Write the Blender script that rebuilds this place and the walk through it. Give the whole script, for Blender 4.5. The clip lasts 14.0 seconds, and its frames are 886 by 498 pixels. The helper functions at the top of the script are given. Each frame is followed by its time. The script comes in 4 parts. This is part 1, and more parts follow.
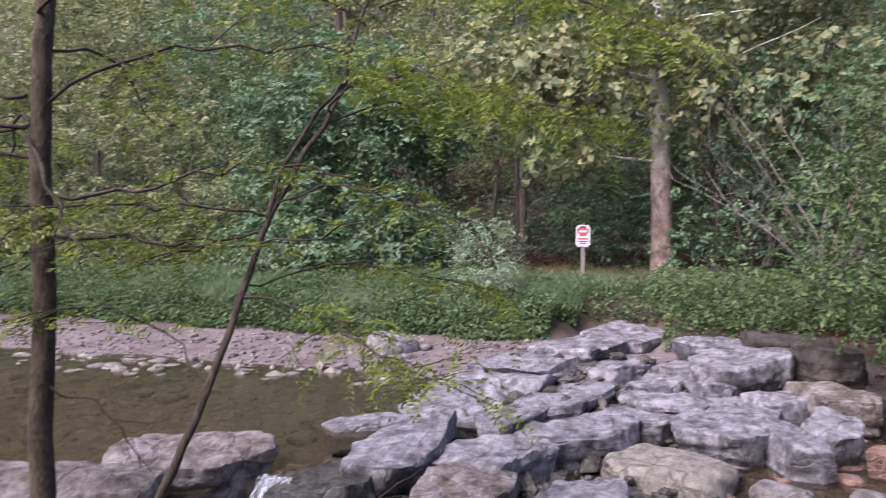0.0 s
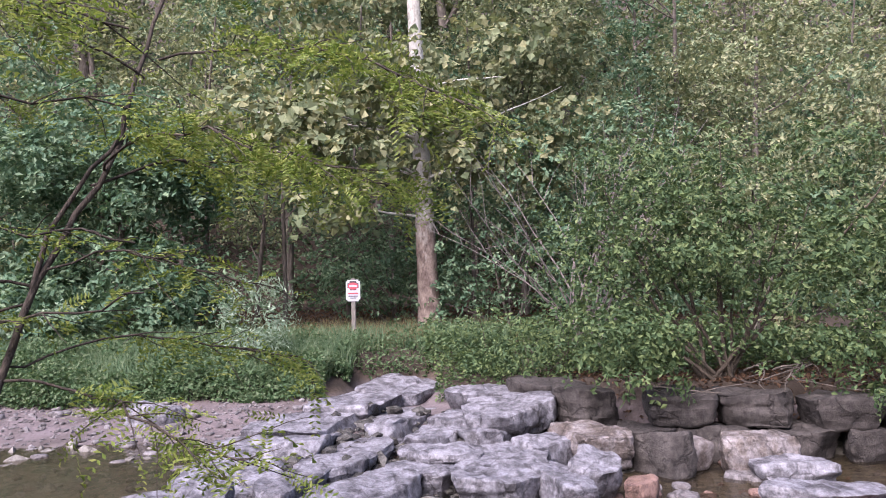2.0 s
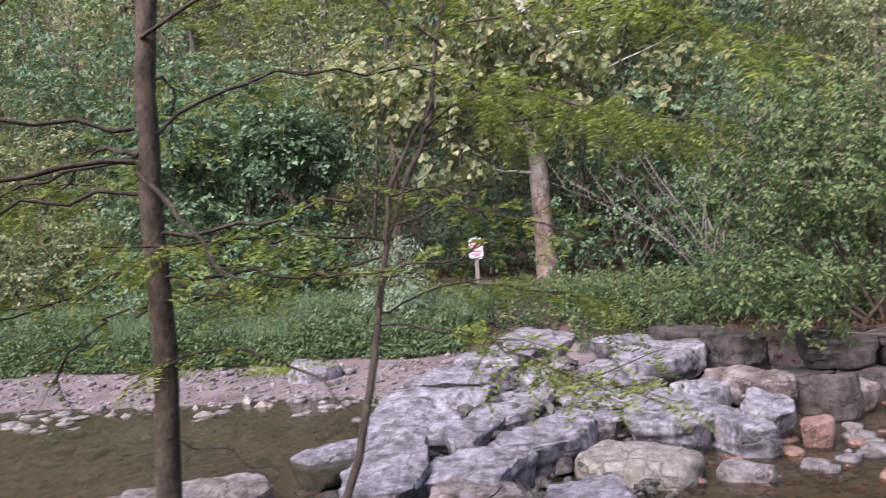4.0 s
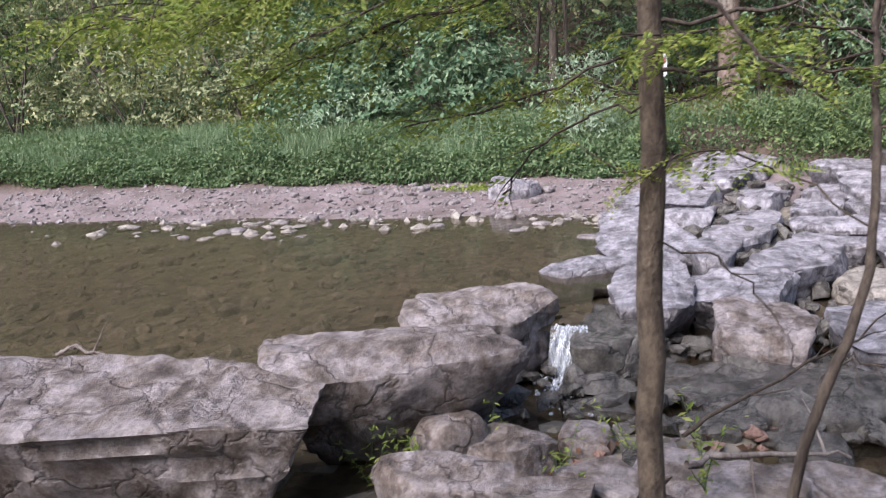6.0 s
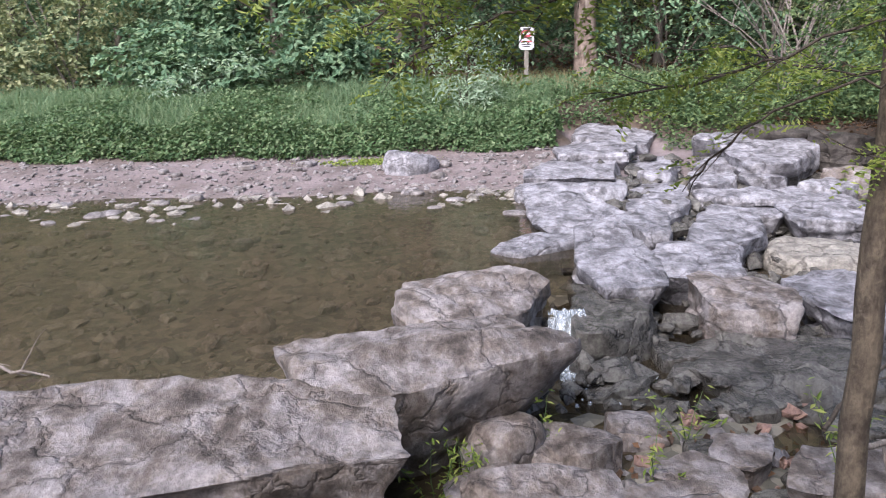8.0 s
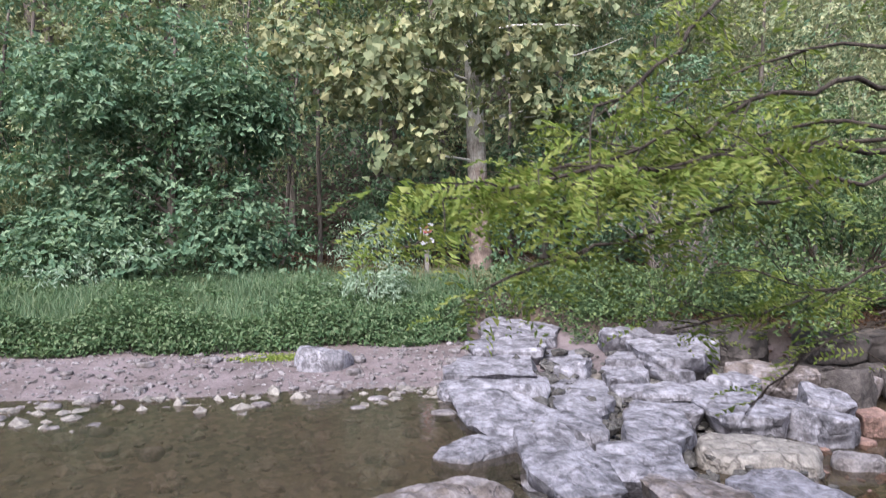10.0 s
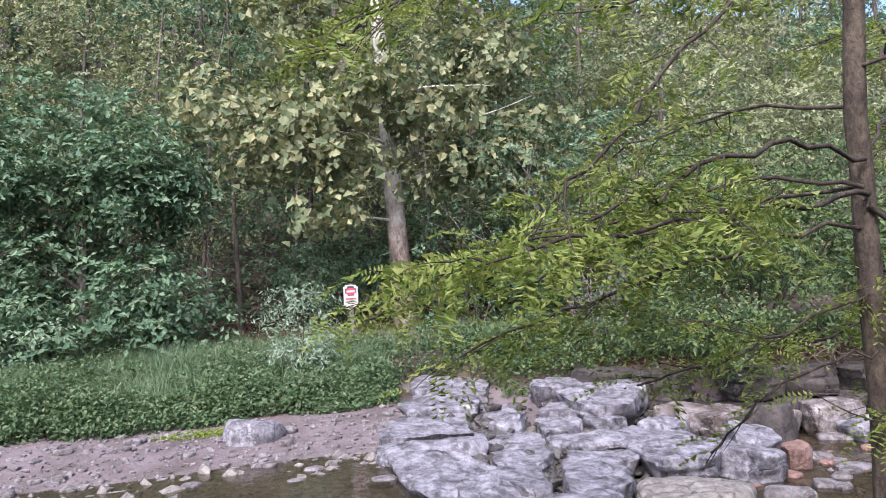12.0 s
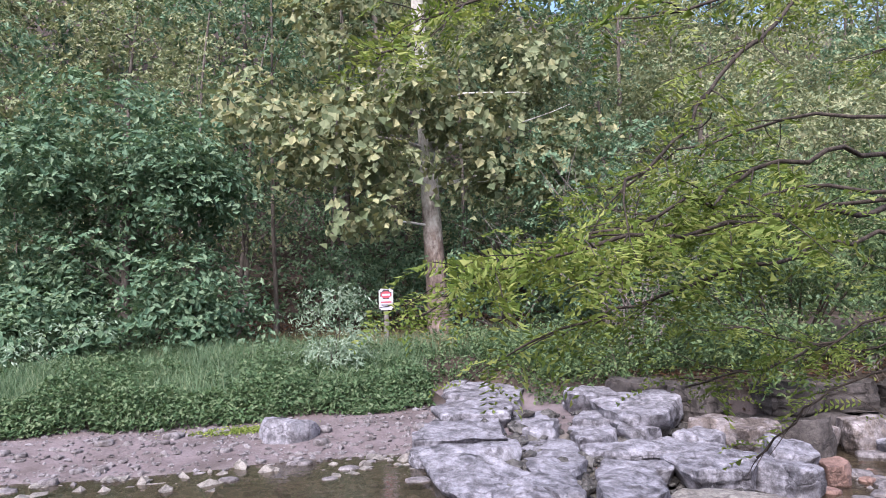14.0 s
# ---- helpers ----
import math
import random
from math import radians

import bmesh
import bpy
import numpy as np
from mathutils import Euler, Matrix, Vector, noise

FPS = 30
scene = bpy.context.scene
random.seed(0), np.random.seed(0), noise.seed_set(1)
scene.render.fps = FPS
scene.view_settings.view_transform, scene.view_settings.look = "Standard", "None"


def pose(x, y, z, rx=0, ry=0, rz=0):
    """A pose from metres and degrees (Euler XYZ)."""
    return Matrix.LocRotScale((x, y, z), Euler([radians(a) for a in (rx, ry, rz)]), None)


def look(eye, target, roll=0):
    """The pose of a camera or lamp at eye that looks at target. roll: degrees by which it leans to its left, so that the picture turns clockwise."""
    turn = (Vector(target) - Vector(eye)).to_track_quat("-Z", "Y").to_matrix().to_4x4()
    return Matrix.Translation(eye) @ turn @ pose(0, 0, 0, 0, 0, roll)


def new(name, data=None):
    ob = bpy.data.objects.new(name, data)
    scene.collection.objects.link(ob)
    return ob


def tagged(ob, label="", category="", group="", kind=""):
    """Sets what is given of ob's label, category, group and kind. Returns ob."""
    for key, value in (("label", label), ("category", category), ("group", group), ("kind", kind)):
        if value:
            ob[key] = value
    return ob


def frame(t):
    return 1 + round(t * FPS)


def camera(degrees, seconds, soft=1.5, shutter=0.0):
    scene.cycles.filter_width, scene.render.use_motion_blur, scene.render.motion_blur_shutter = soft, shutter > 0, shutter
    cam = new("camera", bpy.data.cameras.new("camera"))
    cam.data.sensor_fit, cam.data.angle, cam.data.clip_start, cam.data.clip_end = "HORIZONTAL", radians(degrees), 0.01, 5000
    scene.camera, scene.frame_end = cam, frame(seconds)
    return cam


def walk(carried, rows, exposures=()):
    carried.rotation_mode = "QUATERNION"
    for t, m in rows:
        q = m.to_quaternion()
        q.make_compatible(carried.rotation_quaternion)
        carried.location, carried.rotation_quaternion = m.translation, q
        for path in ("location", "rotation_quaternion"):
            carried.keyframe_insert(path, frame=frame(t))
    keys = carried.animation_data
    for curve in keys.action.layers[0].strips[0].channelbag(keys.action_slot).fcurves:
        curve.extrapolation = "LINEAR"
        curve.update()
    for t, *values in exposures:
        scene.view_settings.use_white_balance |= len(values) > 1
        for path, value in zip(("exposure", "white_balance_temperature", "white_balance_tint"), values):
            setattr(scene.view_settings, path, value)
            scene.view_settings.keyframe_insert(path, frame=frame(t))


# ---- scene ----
cam = camera(57.9, 14.0, soft=1.0, shutter=0.3)
PATH = [
    (0, (4.876, 0.015, 1.996), (4.333, 1.933, 1.955), 0.4),
    (0.5, (4.843, 0.025, 2.075), (4.566, 2.002, 2.096), -0.1),
    (1, (4.822, 0.042, 2.086), (4.742, 2.037, 2.166), -1.0),
    (1.5, (4.792, 0.041, 2.067), (4.811, 2.04, 2.155), -1.2),
    (2, (4.712, 0.054, 2.038), (4.750, 2.052, 2.126), -1.2),
    (2.2, (4.645, 0.042, 2.04), (4.687, 2.04, 2.125), -1.1),
    (4.3, (3.468, -0.248, 2.016), (3.239, 1.738, 1.96), -4.2),
    (4.5, (3.321, -0.255, 2.013), (3.038, 1.722, 1.918), -4.2),
    (5, (2.946, -0.335, 2.043), (2.629, 1.636, 1.926), -3.4),
    (5.3, (2.734, -0.369, 2.031), (2.381, 1.594, 1.88), -3.2),
    (5.5, (2.566, -0.306, 2.013), (2.191, 1.651, 1.838), -3.0),
    (6, (2.21, -0.244, 1.997), (1.786, 1.663, 1.573), -3.2),
    (6.5, (1.891, -0.152, 1.997), (1.595, 1.771, 1.532), -3.6),
    (7, (1.568, -0.013, 1.967), (1.425, 1.919, 1.47), -3.1),
    (7.2, (1.4, 0.016, 1.961), (1.263, 1.943, 1.444), -2.2),
    (9.3, (0.249, 0.39, 2.145), (0.71, 2.3, 1.772), -0.4),
    (9.5, (0.248, 0.381, 2.124), (0.698, 2.311, 1.854), 0.7),
    (10, (0.12, 0.434, 2.152), (0.509, 2.395, 2.09), -0.2),
    (10.5, (-0.017, 0.453, 2.199), (0.415, 2.405, 2.239), -0.6),
    (11, (-0.059, 0.48, 2.198), (0.43, 2.419, 2.249), -1.3),
    (11.5, (-0.039, 0.445, 2.198), (0.523, 2.363, 2.272), -2.4),
    (12, (-0.048, 0.443, 2.204), (0.549, 2.351, 2.277), -3.3),
    (12.5, (-0.102, 0.43, 2.197), (0.502, 2.335, 2.284), -2.6),
    (13, (-0.126, 0.398, 2.213), (0.455, 2.31, 2.304), -1.9),
    (13.5, (-0.157, 0.38, 2.192), (0.374, 2.306, 2.285), -1.8),
    (14, (-0.139, 0.401, 2.173), (0.381, 2.33, 2.267), -1.8),
]
walk(cam, [(t, look(eye, target, roll)) for t, eye, target, roll in PATH],
     [(0, 1.36, 6200, 24), (2, 1.53, 6050, 24), (4.5, 1.46, 6250, 22), (7, 1.66, 6150, 13), (9.5, 1.58, 6000, 12), (11, 1.53, 5900, 18), (14, 1.53, 5900, 18)])
WATER, LOW = 0.0, -0.35

# ---- world and light: an overcast late-summer evening ----
world = bpy.data.worlds.new("world")
scene.world = world
world.use_nodes = True
wn = world.node_tree
sky = wn.nodes.new("ShaderNodeTexSky")
sky.sky_type, sky.sun_disc = "NISHITA", False
sky.sun_elevation, sky.sun_rotation = radians(46), radians(-149)
sky.air_density, sky.dust_density, sky.ozone_density = 1.0, 3.0, 1.0
wn.links.new(sky.outputs[0], wn.nodes["Background"].inputs[0])
wn.nodes["Background"].inputs[1].default_value = 0.115
sun = new("sun", bpy.data.lights.new("sun", "SUN"))
sun.data.energy, sun.data.angle, sun.data.color = 3.6, radians(40), (1.0, 0.95, 0.90)
sun.matrix_world = look((-14, -16, 31), (2, 10, 0))


# ---- materials ----
def material(name, rough=0.8, spec=0.3):
    m = bpy.data.materials.new(name)
    m.use_nodes = True
    b = m.node_tree.nodes["Principled BSDF"]
    b.inputs["Roughness"].default_value = rough
    b.inputs["Specular IOR Level"].default_value = spec
    return m, m.node_tree, b


def node(nt, kind, **values):
    n = nt.nodes.new(kind)
    for k, v in values.items():
        n.inputs[k.replace("_", " ")].default_value = v
    return n


def noise_tex(nt, scale, detail=4.0, rough=0.55, coord=None, stretch=None):
    c = coord or nt.nodes.new("ShaderNodeTexCoord").outputs["Object"]
    if stretch:
        mp = nt.nodes.new("ShaderNodeMapping")
        mp.inputs["Scale"].default_value = stretch
        nt.links.new(c, mp.inputs[0])
        c = mp.outputs[0]
    n = node(nt, "ShaderNodeTexNoise", Scale=scale, Detail=detail, Roughness=rough)
    nt.links.new(c, n.inputs["Vector"])
    return n.outputs[0]


def ramp(nt, fac, *stops):
    r = nt.nodes.new("ShaderNodeValToRGB")
    e = r.color_ramp.elements
    while len(e) < len(stops):
        e.new(0.5)
    for el, (p, c) in zip(e, stops):
        el.position, el.color = p, (*c, 1)
    nt.links.new(fac, r.inputs[0])
    return r.outputs[0]


def mix(nt, fac, a, b, mode="MIX"):
    m = nt.nodes.new("ShaderNodeMix")
    m.data_type, m.blend_type = "RGBA", mode
    for sock, v in ((m.inputs[0], fac), (m.inputs[6], a), (m.inputs[7], b)):
        if hasattr(v, "is_output"):
            nt.links.new(v, sock)
        else:
            sock.default_value = v if isinstance(v, (int, float)) else (*v, 1)
    return m.outputs[2]


def bump(nt, b, height, strength, distance):
    n = node(nt, "ShaderNodeBump", Strength=strength, Distance=distance)
    nt.links.new(height, n.inputs["Height"])
    nt.links.new(n.outputs[0], b.inputs["Normal"])


def world_pos(nt):
    return nt.nodes.new("ShaderNodeNewGeometry").outputs["Position"]


def rock_material(name, pale, mid, dark, rough=0.8, patch=(0.42, 0.6)):
    m, nt, b = material(name, rough, 0.35)
    g = world_pos(nt)
    big = noise_tex(nt, 4.2, 8, 0.7, g, (1.25, 0.9, 1.0))
    spots = noise_tex(nt, 10.0, 9, 0.75, g, (1.25, 0.85, 1.0))
    fine = noise_tex(nt, 42, 5, 0.7, g)
    strata = noise_tex(nt, 3.2, 6, 0.65, g, (0.8, 0.8, 7.0))
    c = ramp(nt, big, (patch[0] - 0.12, dark), (patch[0], mid), (patch[1], pale), (1.0, pale))
    c = mix(nt, 0.62, c, ramp(nt, spots, (0.38, (0.2, 0.19, 0.2)), (0.47, (0.55, 0.54, 0.56)), (0.56, (1, 1, 1))), "MULTIPLY")
    c = mix(nt, 0.5, c, ramp(nt, fine, (0.3, (0.4, 0.38, 0.37)), (0.55, (1, 1, 1))), "MULTIPLY")
    c = mix(nt, 0.12, c, ramp(nt, strata, (0.38, (0.3, 0.27, 0.25)), (0.52, (1, 1, 1))), "MULTIPLY")
    warp = nt.nodes.new("ShaderNodeVectorMath")
    warp.operation = "MULTIPLY_ADD"
    wob = node(nt, "ShaderNodeTexNoise", Scale=2.2, Detail=5.0, Roughness=0.6)
    nt.links.new(g, wob.inputs["Vector"])
    nt.links.new(wob.outputs["Color"], warp.inputs[0])
    warp.inputs[1].default_value = (0.7, 0.7, 0.7)
    nt.links.new(g, warp.inputs[2])
    cell = node(nt, "ShaderNodeTexVoronoi", Scale=1.7)
    cell.feature = "DISTANCE_TO_EDGE"
    nt.links.new(warp.outputs[0], cell.inputs["Vector"])
    crack = ramp(nt, cell.outputs["Distance"], (0.0, (0.12, 0.1, 0.095)), (0.018, (0.55, 0.53, 0.53)), (0.05, (1, 1, 1)))
    c = mix(nt, 0.6, c, crack, "MULTIPLY")
    nt.links.new(c, b.inputs["Base Color"])
    h = mix(nt, 0.12, mix(nt, 0.35, spots, fine), strata)
    h = mix(nt, 0.6, h, crack, "MULTIPLY")
    bump(nt, b, h, 0.8, 0.05)
    return m


def leaf_material(name, *colours, rough=0.6, thin=0.36):
    m, nt, b = material(name, rough, 0.2)
    rnd = nt.nodes.new("ShaderNodeNewGeometry").outputs["Random Per Island"]
    n = len(colours)
    c = ramp(nt, rnd, *[((i + 0.5) / n, k) for i, k in enumerate(colours)])
    patches = noise_tex(nt, 0.9, 3, 0.6, world_pos(nt))
    c = mix(nt, 0.5, c, ramp(nt, patches, (0.3, (0.55, 0.6, 0.6)), (0.7, (1, 1, 0.95))), "MULTIPLY")
    nt.links.new(c, b.inputs["Base Color"])
    tr = nt.nodes.new("ShaderNodeBsdfTranslucent")
    nt.links.new(mix(nt, 1.0, c, (1.0, 1.0, 0.7), "MULTIPLY"), tr.inputs[0])
    ms = nt.nodes.new("ShaderNodeMixShader")
    ms.inputs[0].default_value = thin
    out = nt.nodes["Material Output"]
    nt.links.new(b.outputs[0], ms.inputs[1])
    nt.links.new(tr.outputs[0], ms.inputs[2])
    nt.links.new(ms.outputs[0], out.inputs[0])
    return m


def bark_material(name, light, dark, scale=8.0, stretch=(1, 1, 0.25), spread=(0.35, 0.65)):
    m, nt, b = material(name, 0.9, 0.2)
    g = world_pos(nt)
    n1 = noise_tex(nt, scale, 6, 0.65, g, stretch)
    n2 = noise_tex(nt, scale * 4, 4, 0.6, g, stretch)
    c = ramp(nt, n1, (spread[0], dark), (spread[1], light))
    c = mix(nt, 0.5, c, ramp(nt, n2, (0.3, (0.45, 0.42, 0.4)), (0.65, (1, 1, 1))), "MULTIPLY")
    nt.links.new(c, b.inputs["Base Color"])
    bump(nt, b, mix(nt, 0.5, n1, n2), 0.8, 0.02)
    return m


def sycamore_bark():
    """Scaly brown bark that flakes away to bare white wood higher up the trunk."""
    m, nt, b = material("sycamore_bark", 0.85, 0.2)
    g = world_pos(nt)
    sep = nt.nodes.new("ShaderNodeSeparateXYZ")
    nt.links.new(g, sep.inputs[0])
    scale = noise_tex(nt, 7, 6, 0.65, g, (1, 1, 0.5))
    fine = noise_tex(nt, 28, 4, 0.6, g, (1, 1, 0.5))
    brown = ramp(nt, scale, (0.35, (0.11, 0.078, 0.068)), (0.65, (0.27, 0.21, 0.18)))
    white = ramp(nt, scale, (0.3, (0.30, 0.27, 0.23)), (0.5, (0.52, 0.49, 0.45)))
    flake = nt.nodes.new("ShaderNodeMath")
    flake.operation = "MULTIPLY_ADD"
    nt.links.new(noise_tex(nt, 3.5, 6, 0.7, g, (1, 1, 0.6)), flake.inputs[0])
    flake.inputs[1].default_value = 6.0
    nt.links.new(sep.outputs[2], flake.inputs[2])
    r = nt.nodes.new("ShaderNodeMapRange")
    r.inputs[1].default_value, r.inputs[2].default_value = 6.0, 7.6
    nt.links.new(flake.outputs[0], r.inputs[0])
    c = mix(nt, r.outputs[0], brown, white)
    c = mix(nt, 0.5, c, ramp(nt, fine, (0.3, (0.45, 0.42, 0.4)), (0.65, (1, 1, 1))), "MULTIPLY")
    nt.links.new(c, b.inputs["Base Color"])
    bump(nt, b, mix(nt, 0.5, scale, fine), 0.8, 0.02)
    return m


def water_material(name, tint, ripple, murk):
    m = bpy.data.materials.new(name)
    m.use_nodes = True
    nt = m.node_tree
    nt.nodes.remove(nt.nodes["Principled BSDF"])
    tr = nt.nodes.new("ShaderNodeBsdfTransparent")
    tr.inputs[0].default_value = (*tint, 1)
    gl = nt.nodes.new("ShaderNodeBsdfGlossy")
    gl.inputs["Roughness"].default_value = 0.03
    fr = node(nt, "ShaderNodeFresnel", IOR=1.33)
    bp = node(nt, "ShaderNodeBump", Strength=ripple, Distance=0.02)
    nt.links.new(noise_tex(nt, 5.0, 3, 0.5, world_pos(nt), (1, 1.6, 1)), bp.inputs["Height"])
    nt.links.new(bp.outputs[0], gl.inputs["Normal"])
    nt.links.new(bp.outputs[0], fr.inputs["Normal"])
    silt = nt.nodes.new("ShaderNodeBsdfDiffuse")
    cloud = noise_tex(nt, 0.7, 4, 0.6, world_pos(nt))
    nt.links.new(ramp(nt, cloud, (0.3, (0.066, 0.060, 0.045)), (0.7, (0.12, 0.094, 0.068))), silt.inputs[0])
    body = nt.nodes.new("ShaderNodeMixShader")
    body.inputs[0].default_value = murk
    nt.links.new(tr.outputs[0], body.inputs[1])
    nt.links.new(silt.outputs[0], body.inputs[2])
    tr = body
    ms = nt.nodes.new("ShaderNodeMixShader")
    for i, s in enumerate((fr, tr, gl)):
        nt.links.new(s.outputs[0], ms.inputs[i])
    nt.links.new(ms.outputs[0], nt.nodes["Material Output"].inputs[0])
    return m


def ground_material():
    m, nt, b = material("ground", 0.9, 0.25)
    g = world_pos(nt)
    sep = nt.nodes.new("ShaderNodeSeparateXYZ")
    nt.links.new(g, sep.inputs[0])
    n1 = noise_tex(nt, 1.6, 6, 0.65, g)
    n2 = noise_tex(nt, 30, 5, 0.7, g)
    vor = node(nt, "ShaderNodeTexVoronoi", Scale=13.0)
    nt.links.new(g, vor.inputs["Vector"])
    gravel = ramp(nt, n1, (0.35, (0.09, 0.072, 0.07)), (0.6, (0.16, 0.131, 0.137)))
    gravel = mix(nt, 0.6, gravel, ramp(nt, n2, (0.3, (0.4, 0.36, 0.34)), (0.65, (1, 1, 1))), "MULTIPLY")
    bed = ramp(nt, vor.outputs["Color"], (0.1, (0.06, 0.056, 0.046)), (0.5, (0.115, 0.104, 0.085)), (0.9, (0.17, 0.152, 0.128)))
    soil = ramp(nt, n1, (0.3, (0.03, 0.023, 0.018)), (0.7, (0.085, 0.062, 0.048)))
    soil = mix(nt, 0.6, soil, ramp(nt, n2, (0.35, (0.4, 0.36, 0.33)), (0.6, (1, 1, 1))), "MULTIPLY")
    def over(height, low, high):
        r = nt.nodes.new("ShaderNodeMapRange")
        r.inputs[1].default_value, r.inputs[2].default_value = low, high
        nt.links.new(height, r.inputs[0])
        return r.outputs[0]
    wet = mix(nt, over(sep.outputs[2], -0.06, 0.02), bed, gravel)
    c = mix(nt, over(sep.outputs[2], 0.2, 0.34), wet, soil)
    nt.links.new(c, b.inputs["Base Color"])
    bump(nt, b, mix(nt, 0.5, n2, vor.outputs[0]), 0.7, 0.03)
    return m


def plain(name, colour, rough=0.6, scale=30, contrast=0.25):
    m, nt, b = material(name, rough, 0.3)
    n = noise_tex(nt, scale, 4, 0.6)
    k = 1 - contrast
    c = mix(nt, 1.0, colour, ramp(nt, n, (0.3, (k, k, k)), (0.7, (1, 1, 1))), "MULTIPLY")
    nt.links.new(c, b.inputs["Base Color"])
    bump(nt, b, n, 0.3, 0.004)
    return m


def foam_material():
    m, nt, b = material("white_water", 0.25, 0.5)
    n = noise_tex(nt, 24, 5, 0.7, world_pos(nt), (2.2, 1, 0.35))
    nt.links.new(ramp(nt, n, (0.35, (0.36, 0.40, 0.46)), (0.65, (0.50, 0.54, 0.60))), b.inputs["Base Color"])
    tr = nt.nodes.new("ShaderNodeBsdfTransparent")
    ms = nt.nodes.new("ShaderNodeMixShader")
    nt.links.new(ramp(nt, n, (0.3, (0.3, 0.3, 0.3)), (0.75, (0.55, 0.55, 0.55))), ms.inputs[0])
    nt.links.new(tr.outputs[0], ms.inputs[1])
    nt.links.new(b.outputs[0], ms.inputs[2])
    nt.links.new(ms.outputs[0], nt.nodes["Material Output"].inputs[0])
    return m


M = dict(
    ground=ground_material(),
    slab=rock_material("limestone_pale", (0.29, 0.28, 0.31), (0.135, 0.128, 0.141), (0.05, 0.046, 0.05), 0.65, (0.43, 0.57)),
    block=rock_material("limestone_grey", (0.28, 0.25, 0.25), (0.15, 0.122, 0.108), (0.048, 0.036, 0.03), 0.65, (0.45, 0.58)),
    # brown stained stone, its colour darkened further for shade under the bush
    wall=rock_material("limestone_stained_shaded", (0.085, 0.073, 0.068), (0.052, 0.044, 0.04), (0.025, 0.021, 0.019), 0.8),
    wet=rock_material("limestone_wet_and_shaded", (0.115, 0.108, 0.10), (0.07, 0.065, 0.06), (0.028, 0.025, 0.023), 0.25),
    buff=rock_material("sandstone_buff", (0.27, 0.25, 0.225), (0.20, 0.18, 0.16), (0.11, 0.095, 0.08), 0.7),
    red=rock_material("sandstone_red", (0.28, 0.175, 0.145), (0.21, 0.13, 0.105), (0.12, 0.075, 0.06), 0.7),
    pebble=rock_material("river_pebble", (0.24, 0.22, 0.225), (0.155, 0.137, 0.135), (0.08, 0.067, 0.063), 0.75),
    pool=water_material("pool_water", (0.66, 0.60, 0.51), 0.22, 0.24),
    run=water_material("shallow_water", (0.64, 0.58, 0.48), 0.25, 0.12),
    locust=leaf_material("locust_leaf", (0.125, 0.180, 0.035), (0.180, 0.240, 0.050), (0.235, 0.285, 0.075), (0.310, 0.340, 0.100), thin=0.45),
    dark=leaf_material("broadleaf_dark", (0.068, 0.126, 0.074), (0.102, 0.170, 0.102), (0.143, 0.216, 0.132), (0.200, 0.270, 0.165)),
    shrub=leaf_material("shrub_leaf", (0.052, 0.088, 0.040), (0.078, 0.122, 0.054), (0.105, 0.155, 0.068), (0.160, 0.205, 0.085)),
    woods=leaf_material("woods_leaf", (0.135, 0.165, 0.095), (0.200, 0.235, 0.128), (0.260, 0.285, 0.158), (0.320, 0.315, 0.185)),
    sycamore=leaf_material("sycamore_leaf", (0.140, 0.172, 0.092), (0.190, 0.218, 0.120), (0.250, 0.265, 0.150), (0.330, 0.315, 0.172)),
    silver=leaf_material("silver_leaf", (0.185, 0.255, 0.178), (0.250, 0.325, 0.235), (0.320, 0.390, 0.300)),
    weed=leaf_material("weed_leaf", (0.056, 0.100, 0.046), (0.080, 0.135, 0.062), (0.110, 0.165, 0.080), (0.150, 0.195, 0.105)),
    straw=leaf_material("dry_straw", (0.150, 0.135, 0.070), (0.210, 0.175, 0.095), (0.270, 0.220, 0.130)),
    grass=leaf_material("grass_blade", (0.085, 0.145, 0.078), (0.120, 0.190, 0.105), (0.165, 0.235, 0.135), (0.215, 0.265, 0.155)),
    brown=leaf_material("dry_leaf", (0.060, 0.036, 0.026), (0.100, 0.058, 0.038), (0.160, 0.088, 0.055)),
    bark=bark_material("young_bark", (0.11, 0.088, 0.066), (0.045, 0.035, 0.028), 16, (1, 1, 0.55)),
    twig=bark_material("twig_bark", (0.085, 0.068, 0.055), (0.035, 0.028, 0.024), 20),
    old_bark=bark_material("woods_bark", (0.17, 0.145, 0.125), (0.07, 0.058, 0.05), 6),
    syc_bark=sycamore_bark(),
    syc_high=bark_material("sycamore_white_bark", (0.60, 0.57, 0.53), (0.30, 0.27, 0.23), 5, (1, 1, 0.5), (0.3, 0.5)),
    dead=bark_material("dead_branch", (0.24, 0.21, 0.195), (0.12, 0.10, 0.093), 20),
    sign=plain("sign_enamel", (0.40, 0.385, 0.42), 0.4, 12, 0.12),
    sign_red=plain("sign_red", (0.36, 0.06, 0.08), 0.45, 12, 0.15),
    sign_black=plain("sign_black", (0.045, 0.04, 0.045), 0.5, 12, 0.15),
    post=bark_material("weathered_post", (0.21, 0.19, 0.17), (0.11, 0.10, 0.09), 12, (1, 1, 0.15)),
    foam=foam_material(),
)


